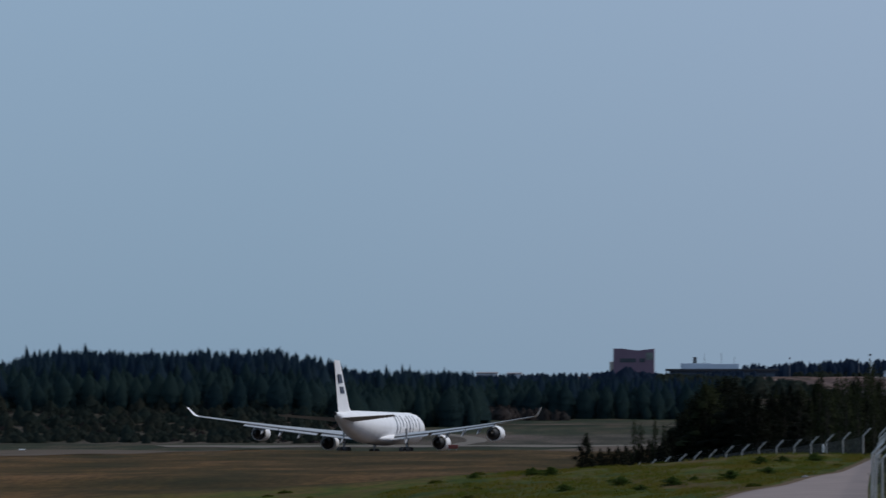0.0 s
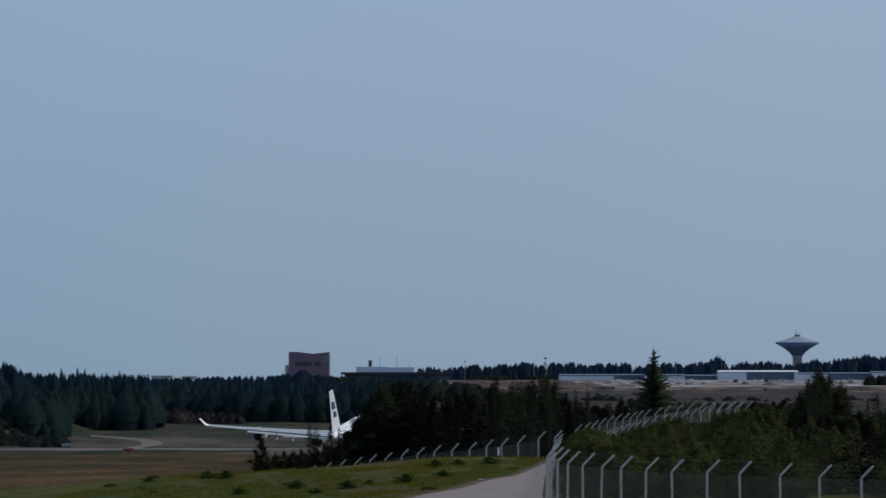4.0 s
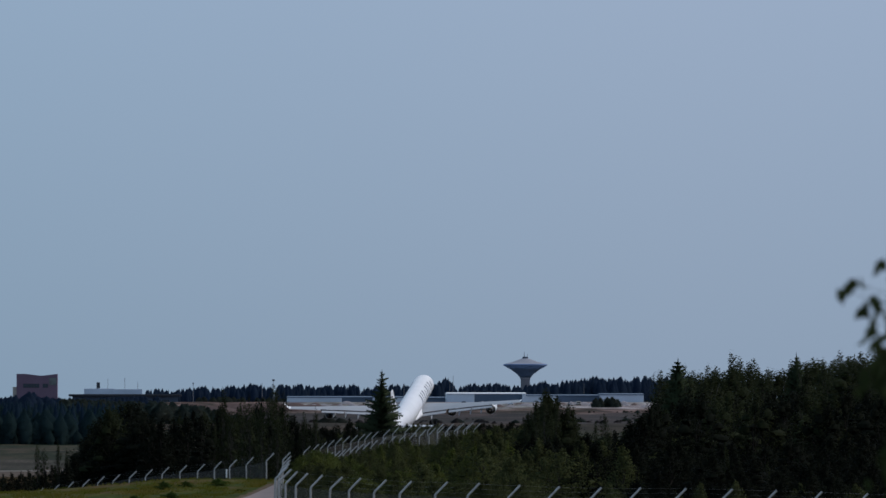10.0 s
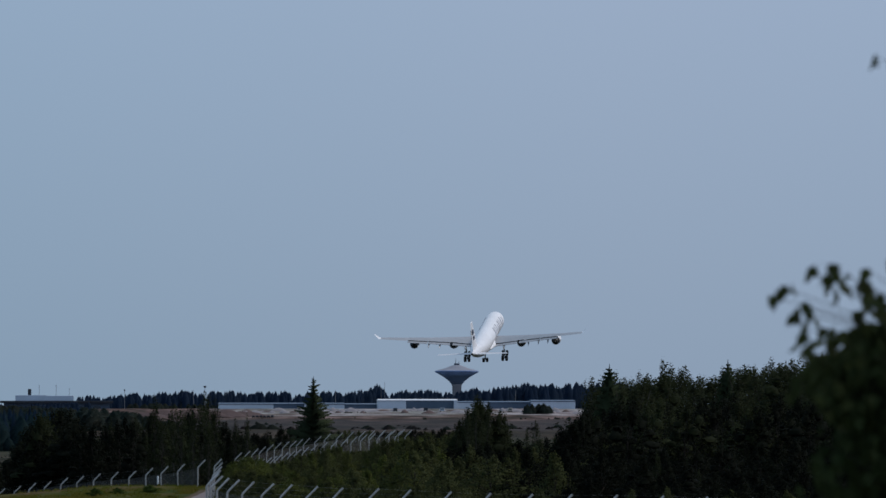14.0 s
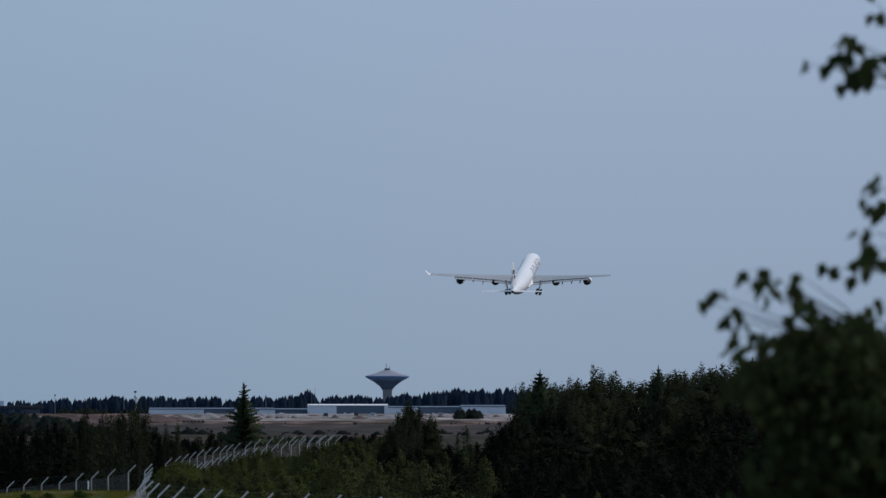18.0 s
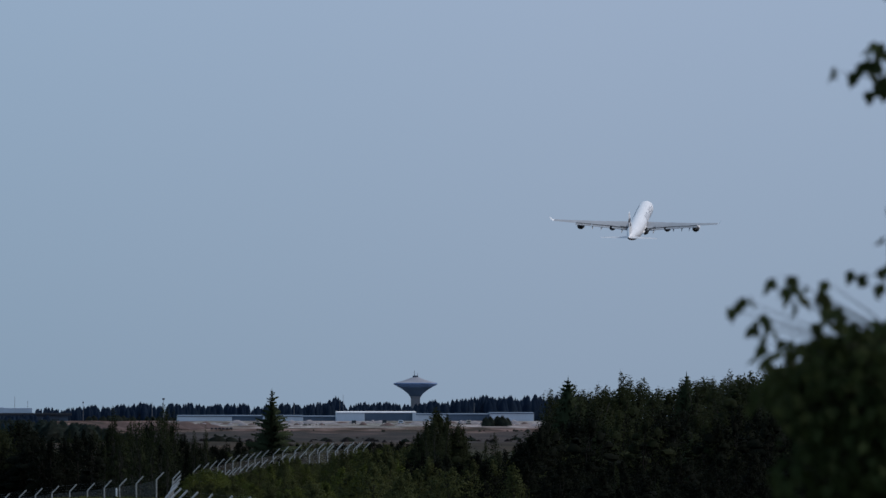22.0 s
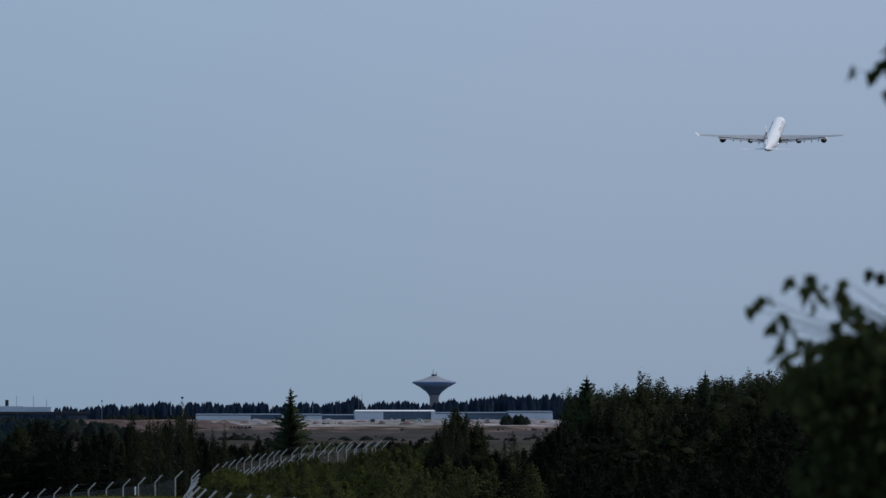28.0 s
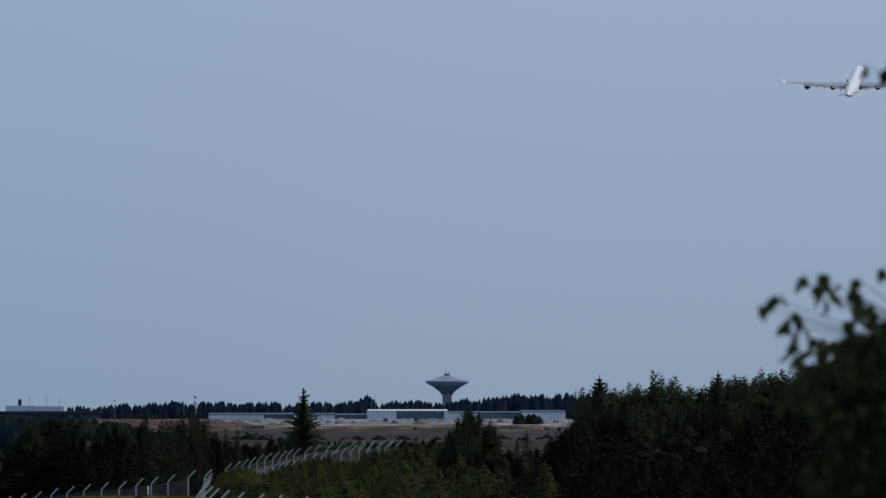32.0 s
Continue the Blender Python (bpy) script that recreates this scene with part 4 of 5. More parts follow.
def terminal():
    d = 4000.0
    k = d / STROKE
    x0, x1 = east(606, d), east(800, d)
    z0 = ground_at((x0 + x1) / 2, d)
    t = empty("terminal", pose((x0 + x1) / 2, d, z0), "long low dark terminal with pale rooftop plant rooms", "terminal building")
    half = (x1 - x0) / 2
    top = level(659, d) - z0
    at = lambda s: east(s, d) - (x0 + x1) / 2
    bm = bmesh.new()
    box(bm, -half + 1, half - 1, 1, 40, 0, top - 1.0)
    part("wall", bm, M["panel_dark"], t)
    bm = bmesh.new()
    box(bm, -half - 0.8, half + 0.8, -1.5, 42, top - 1.0, top, 0.1)
    part("roof", bm, M["roof_dark"], t, "dark projecting flat roof")
    for a, b, v, mat in ((630, 684, 649, "panel_light"), (684, 733, 650, "panel_light")):
        bm = bmesh.new()
        box(bm, at(a), at(b), 8, 22, top, level(v, d) - z0, 0.08)
        part("plant_room", bm, M[mat], t, "pale rooftop plant room")
    bm = bmesh.new()
    box(bm, at(652), at(658), 9, 11, level(649, d) - z0, level(638, d) - z0, 0.05)
    part("chimney", bm, M["roof_dark"], t)
    for s, v in ((672, 631), (702, 630), (725, 637)):
        bm = bmesh.new()
        tube(bm, (at(s), 12, top), (at(s), 12, level(v, d) - z0), 0.13, 0.1, 5)
        part("antenna", bm, M["gear"], t)
    windows(t, [-half + 3 + 4.2 * i for i in range(int((2 * half - 4) / 4.2))], top - 3.4, 3.4, 1.6, 1)


def hangar(s0, s1, v, base, d, mat, label, roof="panel_dark", name="hangar", doors=0):
    x0, x1 = east(s0, d), east(s1, d)
    xm = (x0 + x1) / 2
    z0 = min(ground_at(xm, d), level(base, d)) - 0.3
    t = empty(name, pose(xm, d, z0), label, "hangar", "cargo sheds")
    half, top = (x1 - x0) / 2, level(v, d) - z0
    bm = bmesh.new()
    box(bm, -half, half, 0, 24, 0, top - 0.35)
    part("wall", bm, M[mat], t)
    bm = bmesh.new()
    rings(bm, [[(x, -0.5, top - 0.35), (x, -0.5, top), (x, 12, top + 0.5), (x, 25, top), (x, 25, top - 0.35)] for x in (-half - 0.1, half + 0.1)])
    part("roof", bm, M[roof], t)
    n = max(2, int(half * 2 / 3.2))
    for i in range(n):
        bm = bmesh.new()
        x = -half + 2 * half * (i + 0.5) / n
        box(bm, x - half / n * 0.94, x + half / n * 0.94, -0.12, 0.02, 0.4, top - 0.6, 0.04)
        part("panel", bm, M[mat], t)
    for i in range(doors):
        bm = bmesh.new()
        x = -half + 2 * half * (i + 0.5) / doors
        box(bm, x - 1.1, x + 1.1, -0.2, 0.0, 0, 2.4, 0.03)
        part("loading_door", bm, M["panel_dark"], t)


water_tower()
red_block()
terminal()
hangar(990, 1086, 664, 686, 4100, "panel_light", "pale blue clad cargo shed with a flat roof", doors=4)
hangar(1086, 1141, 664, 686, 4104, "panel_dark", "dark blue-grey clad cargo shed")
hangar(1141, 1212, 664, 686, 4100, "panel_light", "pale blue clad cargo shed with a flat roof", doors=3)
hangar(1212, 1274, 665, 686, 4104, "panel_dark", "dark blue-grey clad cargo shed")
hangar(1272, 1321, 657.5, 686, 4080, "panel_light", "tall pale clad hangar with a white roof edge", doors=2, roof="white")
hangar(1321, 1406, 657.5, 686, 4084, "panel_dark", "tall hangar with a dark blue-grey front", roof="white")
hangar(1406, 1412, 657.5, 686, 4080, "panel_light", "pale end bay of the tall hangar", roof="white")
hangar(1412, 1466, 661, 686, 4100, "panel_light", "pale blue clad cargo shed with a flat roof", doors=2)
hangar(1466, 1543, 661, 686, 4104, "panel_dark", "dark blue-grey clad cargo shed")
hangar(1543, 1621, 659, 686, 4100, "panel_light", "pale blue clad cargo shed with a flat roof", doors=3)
hangar(268, 304, 666, 677, 3900, "panel_light", "low pale shed above the treetops", "pale_roof", "warehouse")
hangar(322, 347, 667, 677, 3900, "panel_light", "low pale shed above the treetops", "pale_roof", "warehouse")


def soil_mound(s, d, wide, tall, mat, label, seed):
    rng = random.Random(seed)
    x = east(s, d)
    bm = bmesh.new()
    loops = []
    for r, h in ((1, 0), (0.86, 0.25), (0.66, 0.55), (0.42, 0.82), (0.15, 1.0)):
        loops.append([(wide * r * rng.uniform(0.85, 1.12) * math.cos(i * 0.5236), 6 * r * rng.uniform(0.85, 1.1) * math.sin(i * 0.5236), tall * h * rng.uniform(0.85, 1.1)) for i in range(12)])
    rings(bm, loops)
    ob = part("soil_mound", bm, M[mat], None, smooth_faces=True)
    ob.matrix_basis = pose(x, d, ground_at(x, d) - 0.2)
    tagged(ob, label, "soil mound", "mounds on the building ground")


for i in range(64):
    s = 1000 + i * 10 + rng_plant.uniform(-6, 6)
    soil_mound(s, 3830 + rng_plant.uniform(-110, 60), rng_plant.uniform(1.2, 4.5), rng_plant.uniform(0.6, 1.9), "sand" if i % 4 else "soil", "pale sand heap before the hangars", i)
for i, (s, w, h) in enumerate(((865, 10, 3.2), (895, 12, 3.6), (930, 13, 3.4), (970, 12, 3.2), (1005, 10, 2.8), (1035, 12, 2.4))):
    soil_mound(s, 3450 + 25 * i, w, h, "soil", "reddish soil heap on the far building ground", 90 + i)


def mast(s, d, v, label, head=0.0):
    x = east(s, d)
    z0 = ground_at(x, d)
    t = empty("mast", pose(x, d, z0), label, "mast")
    top = level(v, d) - z0
    bm = bmesh.new()
    tube(bm, (0, 0, -0.3), (0, 0, top), 0.14, 0.08, 6)
    part("pole", bm, M["gear"], t)
    bm = bmesh.new()
    box(bm, -0.5 - head, 0.5 + head, -0.3, 0.3, -1.2, -0.3)
    bmesh.ops.translate(bm, verts=bm.verts, vec=(0, 0, 0.0))
    part("footing", bm, M["concrete"], t)
    if head:
        bm = bmesh.new()
        box(bm, -head, head, -0.25, 0.25, top - 0.5, top + 0.35, 0.06)
        part("lamp_head", bm, M["roof_dark"], t)


mast(1283, 4480, 626, "slender steel mast above the treetops")
mast(1277, 4480, 636, "slender steel mast above the treetops")
mast(1515, 4300, 641, "pale lamp post behind the sheds")
mast(823, 4100, 640, "steel mast with a small lamp head", 0.3)
mast(945, 4100, 639, "slender steel mast above the treetops")
mast(965, 4000, 634, "floodlight mast with a dark lamp head", 0.6)
mast(1196, 4100, 640, "slender steel mast above the treetops")


def vehicle(s, d, w, h, mat, label):
    x = east(s, d)
    t = empty("parked_van", pose(x, d, ground_at(x, d), 0, 0, rng_plant.uniform(-3, 3)), label, "van", "vehicles on the building ground")
    bm = bmesh.new()
    box(bm, -w / 2, w / 2, -2.4, 1.4, 0.45, h, 0.12)
    part("body", bm, M[mat], t)
    bm = bmesh.new()
    box(bm, -w / 2 + 0.05, w / 2 - 0.05, 1.45, 2.6, 0.45, h * 0.72, 0.15)
    part("cab", bm, M[mat], t)
    bm = bmesh.new()
    box(bm, -w / 2 + 0.2, w / 2 - 0.2, -2.46, -2.38, h * 0.58, h * 0.85)
    part("rear_window", bm, M["glass"], t)
    for wx in (-w / 2 + 0.15, w / 2 - 0.15):
        for wy in (-1.5, 1.7):
            bm = bmesh.new()
            turned(bm, [(0.2, -0.12), (0.42, -0.12), (0.45, 0), (0.42, 0.12), (0.2, 0.12)], 12)
            bmesh.ops.rotate(bm, verts=bm.verts, cent=(0, 0, 0), matrix=Euler((0, radians(90), 0)).to_matrix())
            bmesh.ops.translate(bm, verts=bm.verts, vec=(wx, wy, 0.45))
            part("wheel", bm, M["tyre"], t)


for i in range(6):
    vehicle(1051 + 6.6 * i, 3500 + 6 * (i % 3), 1.1, 1.15, "roof_dark", "dark van parked on the bare ground")
for s, mat in ((1132, "beige"), (1302, "roof_dark"), (1356, "roof_dark"), (1505, "beige"), (1385, "panel_light")):
    vehicle(s, 3820, 1.9, 1.8, mat, "van parked before the cargo sheds")


# ---- fences ----
def post_mesh(bury, r):
    """Galvanised post with its outward arm: 2.05 m of post, then the arm."""
    bm = bmesh.new()
    loops = []
    for p, tilt in (((0, 0, -bury), 0), ((0, 0, 1.98), 0), ((0.04, 0, 2.07), 22), ((0.56, 0, 2.6), 45)):
        q = Euler((0, radians(tilt), 0)).to_matrix()
        loops.append([Vector(p) + q @ Vector((r * math.cos(a * 1.0472), r * math.sin(a * 1.0472), 0)) for a in range(6)])
    rings(bm, loops)
    me = bpy.data.meshes.new("fence_post")
    bm.to_mesh(me)
    bm.free()
    me.materials.append(M["steel"])
    return me


POST, SLIM_POST = post_mesh(1.2, 0.05), post_mesh(1.4, 0.04)
WIRE = M["gear"]


def fence(name, feet, label, post=POST):
    """Posts at the feet (x, y, z); between them chain link and three strands on the arms."""
    x0, y0, z0 = feet[0]
    t = empty(name, pose(x0, y0, z0), label, "fence", "perimeter fences")
    for i, (x, y, z) in enumerate(feet):
        piece("post", post, t, pose(x - x0, y - y0, z - z0, rng_plant.uniform(-1.2, 1.2), rng_plant.uniform(-1.5, 1.5), rng_plant.uniform(-6, 6)))
    for (xa, ya, za), (xb, yb, zb) in zip(feet, feet[1:]):
        a, b = Vector((xa - x0, ya - y0, za - z0)), Vector((xb - x0, yb - y0, zb - z0))
        bm = bmesh.new()
        q = [bm.verts.new(p) for p in (a + Vector((0, 0, -0.3)), b + Vector((0, 0, -0.3)), b + Vector((0, 0, 1.98)), a + Vector((0, 0, 1.98)))]
        bm.faces.new(q)
        part("chain_link_panel", bm, M["link"], t)
        bm = bmesh.new()
        for k in (0.15, 0.55, 0.95):
            o = Vector((0.04 + 0.52 * k, 0, 2.07 + 0.53 * k))
            tube(bm, a + o, b + o, 0.002, 0.002, 3)
        part("barbed_wire", bm, WIRE, t)


def along(keys, n):
    """n feet spread evenly by number along (s, v of the arm tip, d) keys; the foot lies under the tip."""
    feet = []
    for i in range(n):
        k = i / (n - 1) * (len(keys) - 1)
        s, v, d = (float(np.interp(k, range(len(keys)), [q[j] for q in keys])) for j in range(3))
        feet.append((east(s, d) - 0.56, d, level(v, d) - 2.6))
    return feet


# near fence: along the road's verge, then round the bend and away
bend = [(2250, 842, 372), (2180, 839.5, 372), (2099, 837, 372), (2018, 835, 372), (1938, 832, 372), (1858, 829.6, 373), (1776, 827, 373), (1695, 825.5, 374), (1617, 825, 375), (1547, 824.5, 375.5), (1473, 823, 376.5), (1403, 820.5, 377.5), (1332, 817, 379),
        (1273, 814.5, 380), (1212, 813.5, 381.5), (1164, 810.5, 383), (1121, 807.5, 385), (1085, 805, 387), (1053, 802.5, 389), (1026, 799, 391), (1008, 796, 393), (996, 792, 396), (988, 788, 400)]
fence("perimeter_fence", [(east(s, d) - 0.56, d, level(v, d) - 2.6) for s, v, d in bend], "galvanised chain link fence with angled arms along the road")
fence("perimeter_fence", along([(991, 787, 406), (994, 780, 460), (997, 771, 540), (996, 762, 618)], 5), "chain link fence with angled arms running away beside the road")
fence("perimeter_fence", [(east(a, 714 - 5.6 * i) - 0.56, 714 - 5.6 * i, level(b, 714 - 5.6 * i) - 2.6) for i, (a, b) in enumerate((
    (559, 825), (587, 819), (613, 814), (639, 809), (666, 804.5), (693, 801), (722, 795), (751, 792), (781, 788), (813, 785), (844, 783), (874, 778), (901, 775), (931, 771), (966, 763.5)))], "chain link fence with angled arms on the grass bank")
fence("perimeter_fence", along([(1030, 751, 690), (1064, 743, 700), (1092, 734, 707), (1123, 730, 714), (1152, 725, 720), (1193, 717, 728), (1239, 713, 738), (1280, 711, 745), (1318, 710, 752)], 19), "chain link fence with angled arms beyond the scrub", SLIM_POST)
fence("perimeter_fence", along([(1062, 765, 640), (1086, 758, 650), (1110, 751, 658), (1136, 744, 667), (1172, 734, 680), (1217, 726, 693), (1257, 718, 704), (1290, 714, 712), (1330, 711, 720)], 20), "chain link fence with angled arms inside the outer fence", SLIM_POST)

# the white marker on the far fence
s, d = 895, 645
bm = bmesh.new()
turned(bm, [(0.05, 0), (0.06, 0.08), (0.06, 0.62), (0.045, 0.66)], 12)
mk = part("marker_post", bm, M["white"], None)
mk.matrix_basis = pose(east(s, d) - 0.56, d - 0.3, level(807, d))
tagged(mk, "white marker post in front of the fence", "marker post")


# ---- airfield signs ----
def sign(s, d, w, h, mat, label):
    x = east(s, d)
    t = empty("airfield_sign", pose(x, d, ground_at(x, d)), label, "sign")
    bm = bmesh.new()
    box(bm, -w / 2, w / 2, -0.12, 0.12, 0.35, 0.35 + h, 0.04)
    part("board", bm, M[mat], t)
    for k in (-0.35, 0.35):
        bm = bmesh.new()
        tube(bm, (k * w, 0, -0.2), (k * w, 0, 0.4), 0.05, 0.05, 6)
        part("leg", bm, M["gear"], t)


sign(227, 1230, 1.5, 0.55, "red", "red airfield sign board in the grass")
sign(119, 1768, 2.2, 0.65, "sand", "pale airfield sign board by the taxiway")
sign(-538, 1300, 1.0, 0.3, "white", "small white runway marker in the grass")


# ---- the airliner (y ahead, x to starboard, wheels at z = 0) ----
FUS_Z, FUS_R = 4.8, 2.66


def fus(y):
    """Radius, centre height and flattening of the fuselage at station y."""
    if y > 25:
        k = (y - 25) / 7.6
        r = FUS_R * math.sqrt(max(0.0, 1 - k ** 2.1))
        return max(r, 0.05), FUS_Z - 0.75 * k ** 2
    if y < -9:
        k = (-9 - y) / 22.3
        return FUS_R * (1 - k ** 1.7) * 0.93 + 0.18, FUS_Z + 2.05 * k ** 1.5
    return FUS_R, FUS_Z


def airliner():
    t = empty("airliner", Matrix.Identity(4), "white four-engined airliner with grey wings taking off", "airplane")
    bm = bmesh.new()
    ys = [-31.3, -30, -28, -25, -22, -18, -14, -10, -6, 0, 8, 16, 22, 25, 27, 28.5, 30, 31.2, 32, 32.5]
    n = 32
    loops = []
    for y in ys:
        r, z = fus(y)
        loops.append([(r * math.cos(2 * math.pi * i / n), y, z + r * math.sin(2 * math.pi * i / n)) for i in range(n)])
    rings(bm, loops)
    body = part("fuselage", bm, M["white"], t, smooth_faces=True)
    bm = bmesh.new()
    turned(bm, [(0.3, -31.1), (0.33, -31.3), (0.27, -31.65), (0.2, -31.55)], 14, (0, 0, fus(-31.3)[1]), "y")
    part("tail_exhaust", bm, M["dark"], t)
    # belly fairing
    bm = bmesh.new()
    loops = []
    for y, w, h in ((-8, 0.3, 0.1), (-5, 2.4, 0.5), (0, 3.1, 0.85), (7, 3.2, 0.95), (11, 2.8, 0.7), (14.5, 0.4, 0.1)):
        loops.append([(w * math.cos(a), y, FUS_Z - 1.9 + 1.2 * h * math.sin(a)) for a in [2 * math.pi * i / 18 for i in range(18)]])
    rings(bm, loops)
    part("belly_fairing", bm, M["white"], t, smooth_faces=True)

    def section(x, z, lead, trail, thick, rake=0.0, upright=False, droop=0.0):
        pts = []
        c = lead - trail
        for u, w in ((0, 0), (0.06, 0.6), (0.25, 1.0), (0.55, 0.8), (1, 0.06), (0.8, -0.2), (0.5, -0.45), (0.2, -0.5), (0.05, -0.35)):
            y, o = lead - u * c, w * thick
            o -= droop * max(0.0, u - 0.72) * c
            pts.append((x + (o if upright else 0), y, z + (0 if upright else o)))
        return pts

    def wing_z(x):
        return 2.95 + 0.1 * x + 0.0009 * x * x

    wings = []
    PLAN = ((1.5, 11.4, 1.4, 0.75), (5, 9.2, 0.9, 0.62), (9.4, 6.4, 0.1, 0.45), (16, 2.0, -2.2, 0.3), (21.5, -1.6, -4.6, 0.22))
    for sg, side in ((1, "starboard"), (-1, "port")):
        bm = bmesh.new()
        rings(bm, [section(sg * x, wing_z(x), a, b, th) for x, a, b, th in PLAN] + [section(sg * x, wing_z(x), a, b, th) for x, a, b, th in ((21.6, -1.7, -5.7, 0.21), (28.6, -6.3, -8.9, 0.12))])
        w = part("wing", bm, M["wing"], t, smooth_faces=False)
        wings.append((w, sg))
        # flaps stand off the trailing edge and hang a little
        for (xa, la), (xb, lb) in (((2.9, 1.05), (9.1, -0.05)), ((9.8, -0.25), (15.8, -2.35)), ((16.0, -2.4), (21.3, -4.75))):
            bm = bmesh.new()
            ends = ((xa, la, 1.0 - 0.012 * xa), (xb, lb, 1.0 - 0.012 * xb))
            rings(bm, [[(sg * x, lead - 0.3, wing_z(x) - 0.22), (sg * x, lead - 0.3, wing_z(x) - 0.4), (sg * x, lead - 1.7 * k, wing_z(x) - 0.42 * k - 0.2), (sg * x, lead - 1.7 * k, wing_z(x) - 0.37 * k - 0.16)] for x, lead, k in ends])
            part("flap", bm, M["wing"], w, "grey lowered flap")
            # solid dark bar imitates the shade between wing and flap
            bm = bmesh.new()
            rings(bm, [[(sg * x, lead + 0.3, wing_z(x) - 0.03), (sg * x, lead + 0.3, wing_z(x) - 0.34), (sg * x, lead - 0.2, wing_z(x) - 0.34), (sg * x, lead - 0.1, wing_z(x) - 0.1)] for x, lead, k in ends])
            part("flap_cove", bm, M["gap_shade"], w, "dark bar for the shade ahead of the flap")
        bm = bmesh.new()
        wt = wing_z(28.6)
        rings(bm, [section(sg * 28.6, wt, -6.3, -8.9, 0.12), section(sg * 29.1, wt + 0.25, -7.1, -9.2, 0.09), section(sg * 30.05, wt + 1.5, -8.8, -9.9, 0.05)])
        part("winglet", bm, M["white"], w)
        for x, y in ((5.5, -1.0), (12.6, -2.2), (15.6, -3.2), (18.4, -4.2)):
            bm = bmesh.new()
            z = wing_z(x)
            rings(bm, [[(sg * x + a * math.cos(q), yy, zz + b * math.sin(q)) for q in [i * math.pi / 4 for i in range(8)]] for yy, zz, a, b in
                       ((y + 3.2, z - 0.35, 0.05, 0.05), (y + 1.5, z - 0.5, 0.22, 0.32), (y, z - 0.95, 0.22, 0.36), (y - 1.5, z - 1.4, 0.05, 0.06))])
            part("flap_fairing", bm, M["wing"], w)
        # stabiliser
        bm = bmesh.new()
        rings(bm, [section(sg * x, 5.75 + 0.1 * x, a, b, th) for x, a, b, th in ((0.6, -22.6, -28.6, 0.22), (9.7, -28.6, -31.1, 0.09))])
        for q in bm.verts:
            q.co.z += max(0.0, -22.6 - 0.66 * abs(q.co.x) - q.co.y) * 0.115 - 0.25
        tail = part("tailplane", bm, M["tail_paint"], t, "pale grey tailplane, shade painted on its underside")
        # lower faces take the darker wing grey to stand in for shade
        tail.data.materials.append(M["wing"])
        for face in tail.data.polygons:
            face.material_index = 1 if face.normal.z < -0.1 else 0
        # engines
        for ex, ey, ez in ((9.6, 8.6, 2.3), (20.1, 2.6, 3.8)):
            bm = bmesh.new()
            turned(bm, [(0.95, 3.2), (1.12, 3.3), (1.24, 2.6), (1.31, 1.4), (1.29, 0), (1.19, -1.0), (1.14, -1.0), (1.12, -0.6)], 22, (sg * ex, ey - 1.6, ez), "y")
            e = part("engine", bm, M["white"], t, "white engine nacelle", True)
            bm = bmesh.new()
            turned(bm, [(1.12, -0.7), (0.95, -1.1), (0.8, -1.9), (0.62, -2.5), (0.3, -2.7), (0.05, -3.2)], 18, (sg * ex, ey - 1.6, ez), "y")
            part("exhaust_core", bm, M["dark"], e, "dark exhaust cone")
            bm = bmesh.new()
            turned(bm, [(0.93, 2.6), (0.4, 2.7), (0.05, 3.1)], 18, (sg * ex, ey - 1.6, ez), "y")
            part("fan", bm, M["dark"], e, "dark fan face")
            bm = bmesh.new()
            wz = wing_z(ex)
            rings(bm, [[(sg * ex - 0.2, ey - 0.2, ez + 1.1), (sg * ex + 0.2, ey - 0.2, ez + 1.1), (sg * ex + 0.2, ey - 4.2, ez + 0.9), (sg * ex - 0.2, ey - 4.2, ez + 0.9)],
                       [(sg * ex - 0.12, ey - 2.0, wz + 0.2), (sg * ex + 0.12, ey - 2.0, wz + 0.2), (sg * ex + 0.12, ey - 5.5, wz), (sg * ex - 0.12, ey - 5.5, wz)]])
            part("pylon", bm, M["wing"], e)
        # titles on the fuselage side: plain slanted blocks
        for i in range(8):
            y, ln = 4.6 + 2.55 * i, (0.75, 0.4, 0.6, 0.45)[i % 4]
            lo, hi = ((-20, 50), (-20, 50), (4, 50), (-20, 38))[i % 4]
            bm = bmesh.new()
            loops = []
            for q in range(9):
                a = radians(lo + (hi - lo) * q / 8)
                loops.append([(sg * (FUS_R + o) * math.cos(a), y + dy + 0.07 * q, FUS_Z + (FUS_R + o) * math.sin(a)) for o, dy in ((0.005, 0), (0.03, 0), (0.03, ln), (0.005, ln))])
            rings(bm, loops)
            part("title_stroke", bm, M["letter"], body, "large blue-grey title stroke")
    # fin
    bm = bmesh.new()
    rings(bm, [section(0, z, a, b, th, upright=True) for z, a, b, th in ((6.8, -18.5, -28.8, 0.42), (8.0, -21.0, -29.4, 0.36), (15.6, -28.1, -32.0, 0.16))])
    fin = part("fin", bm, M["white"], t, "white tail fin")
    for sg in (1, -1):
        for z0, z1, a, b in ((11.9, 13.3, 0.1, 0.72), (10.2, 11.3, 0.12, 0.6)):
            bm = bmesh.new()
            def skin(z, u):
                k = (z - 8.0) / 7.4
                lead, trail = -21.0 - 7.0 * k, -29.4 - 2.6 * k
                return (sg * (0.40 - 0.2 * k), lead + (trail - lead) * (u * 0.75 + 0.25), z)
            rings(bm, [[skin(z, a), skin(z, b), (skin(z, b)[0] * 0.5, skin(z, b)[1], z), (skin(z, a)[0] * 0.5, skin(z, a)[1], z)] for z in (z0, z1)])
            part("tail_emblem", bm, M["navy"], fin, "navy blue block on the fin")
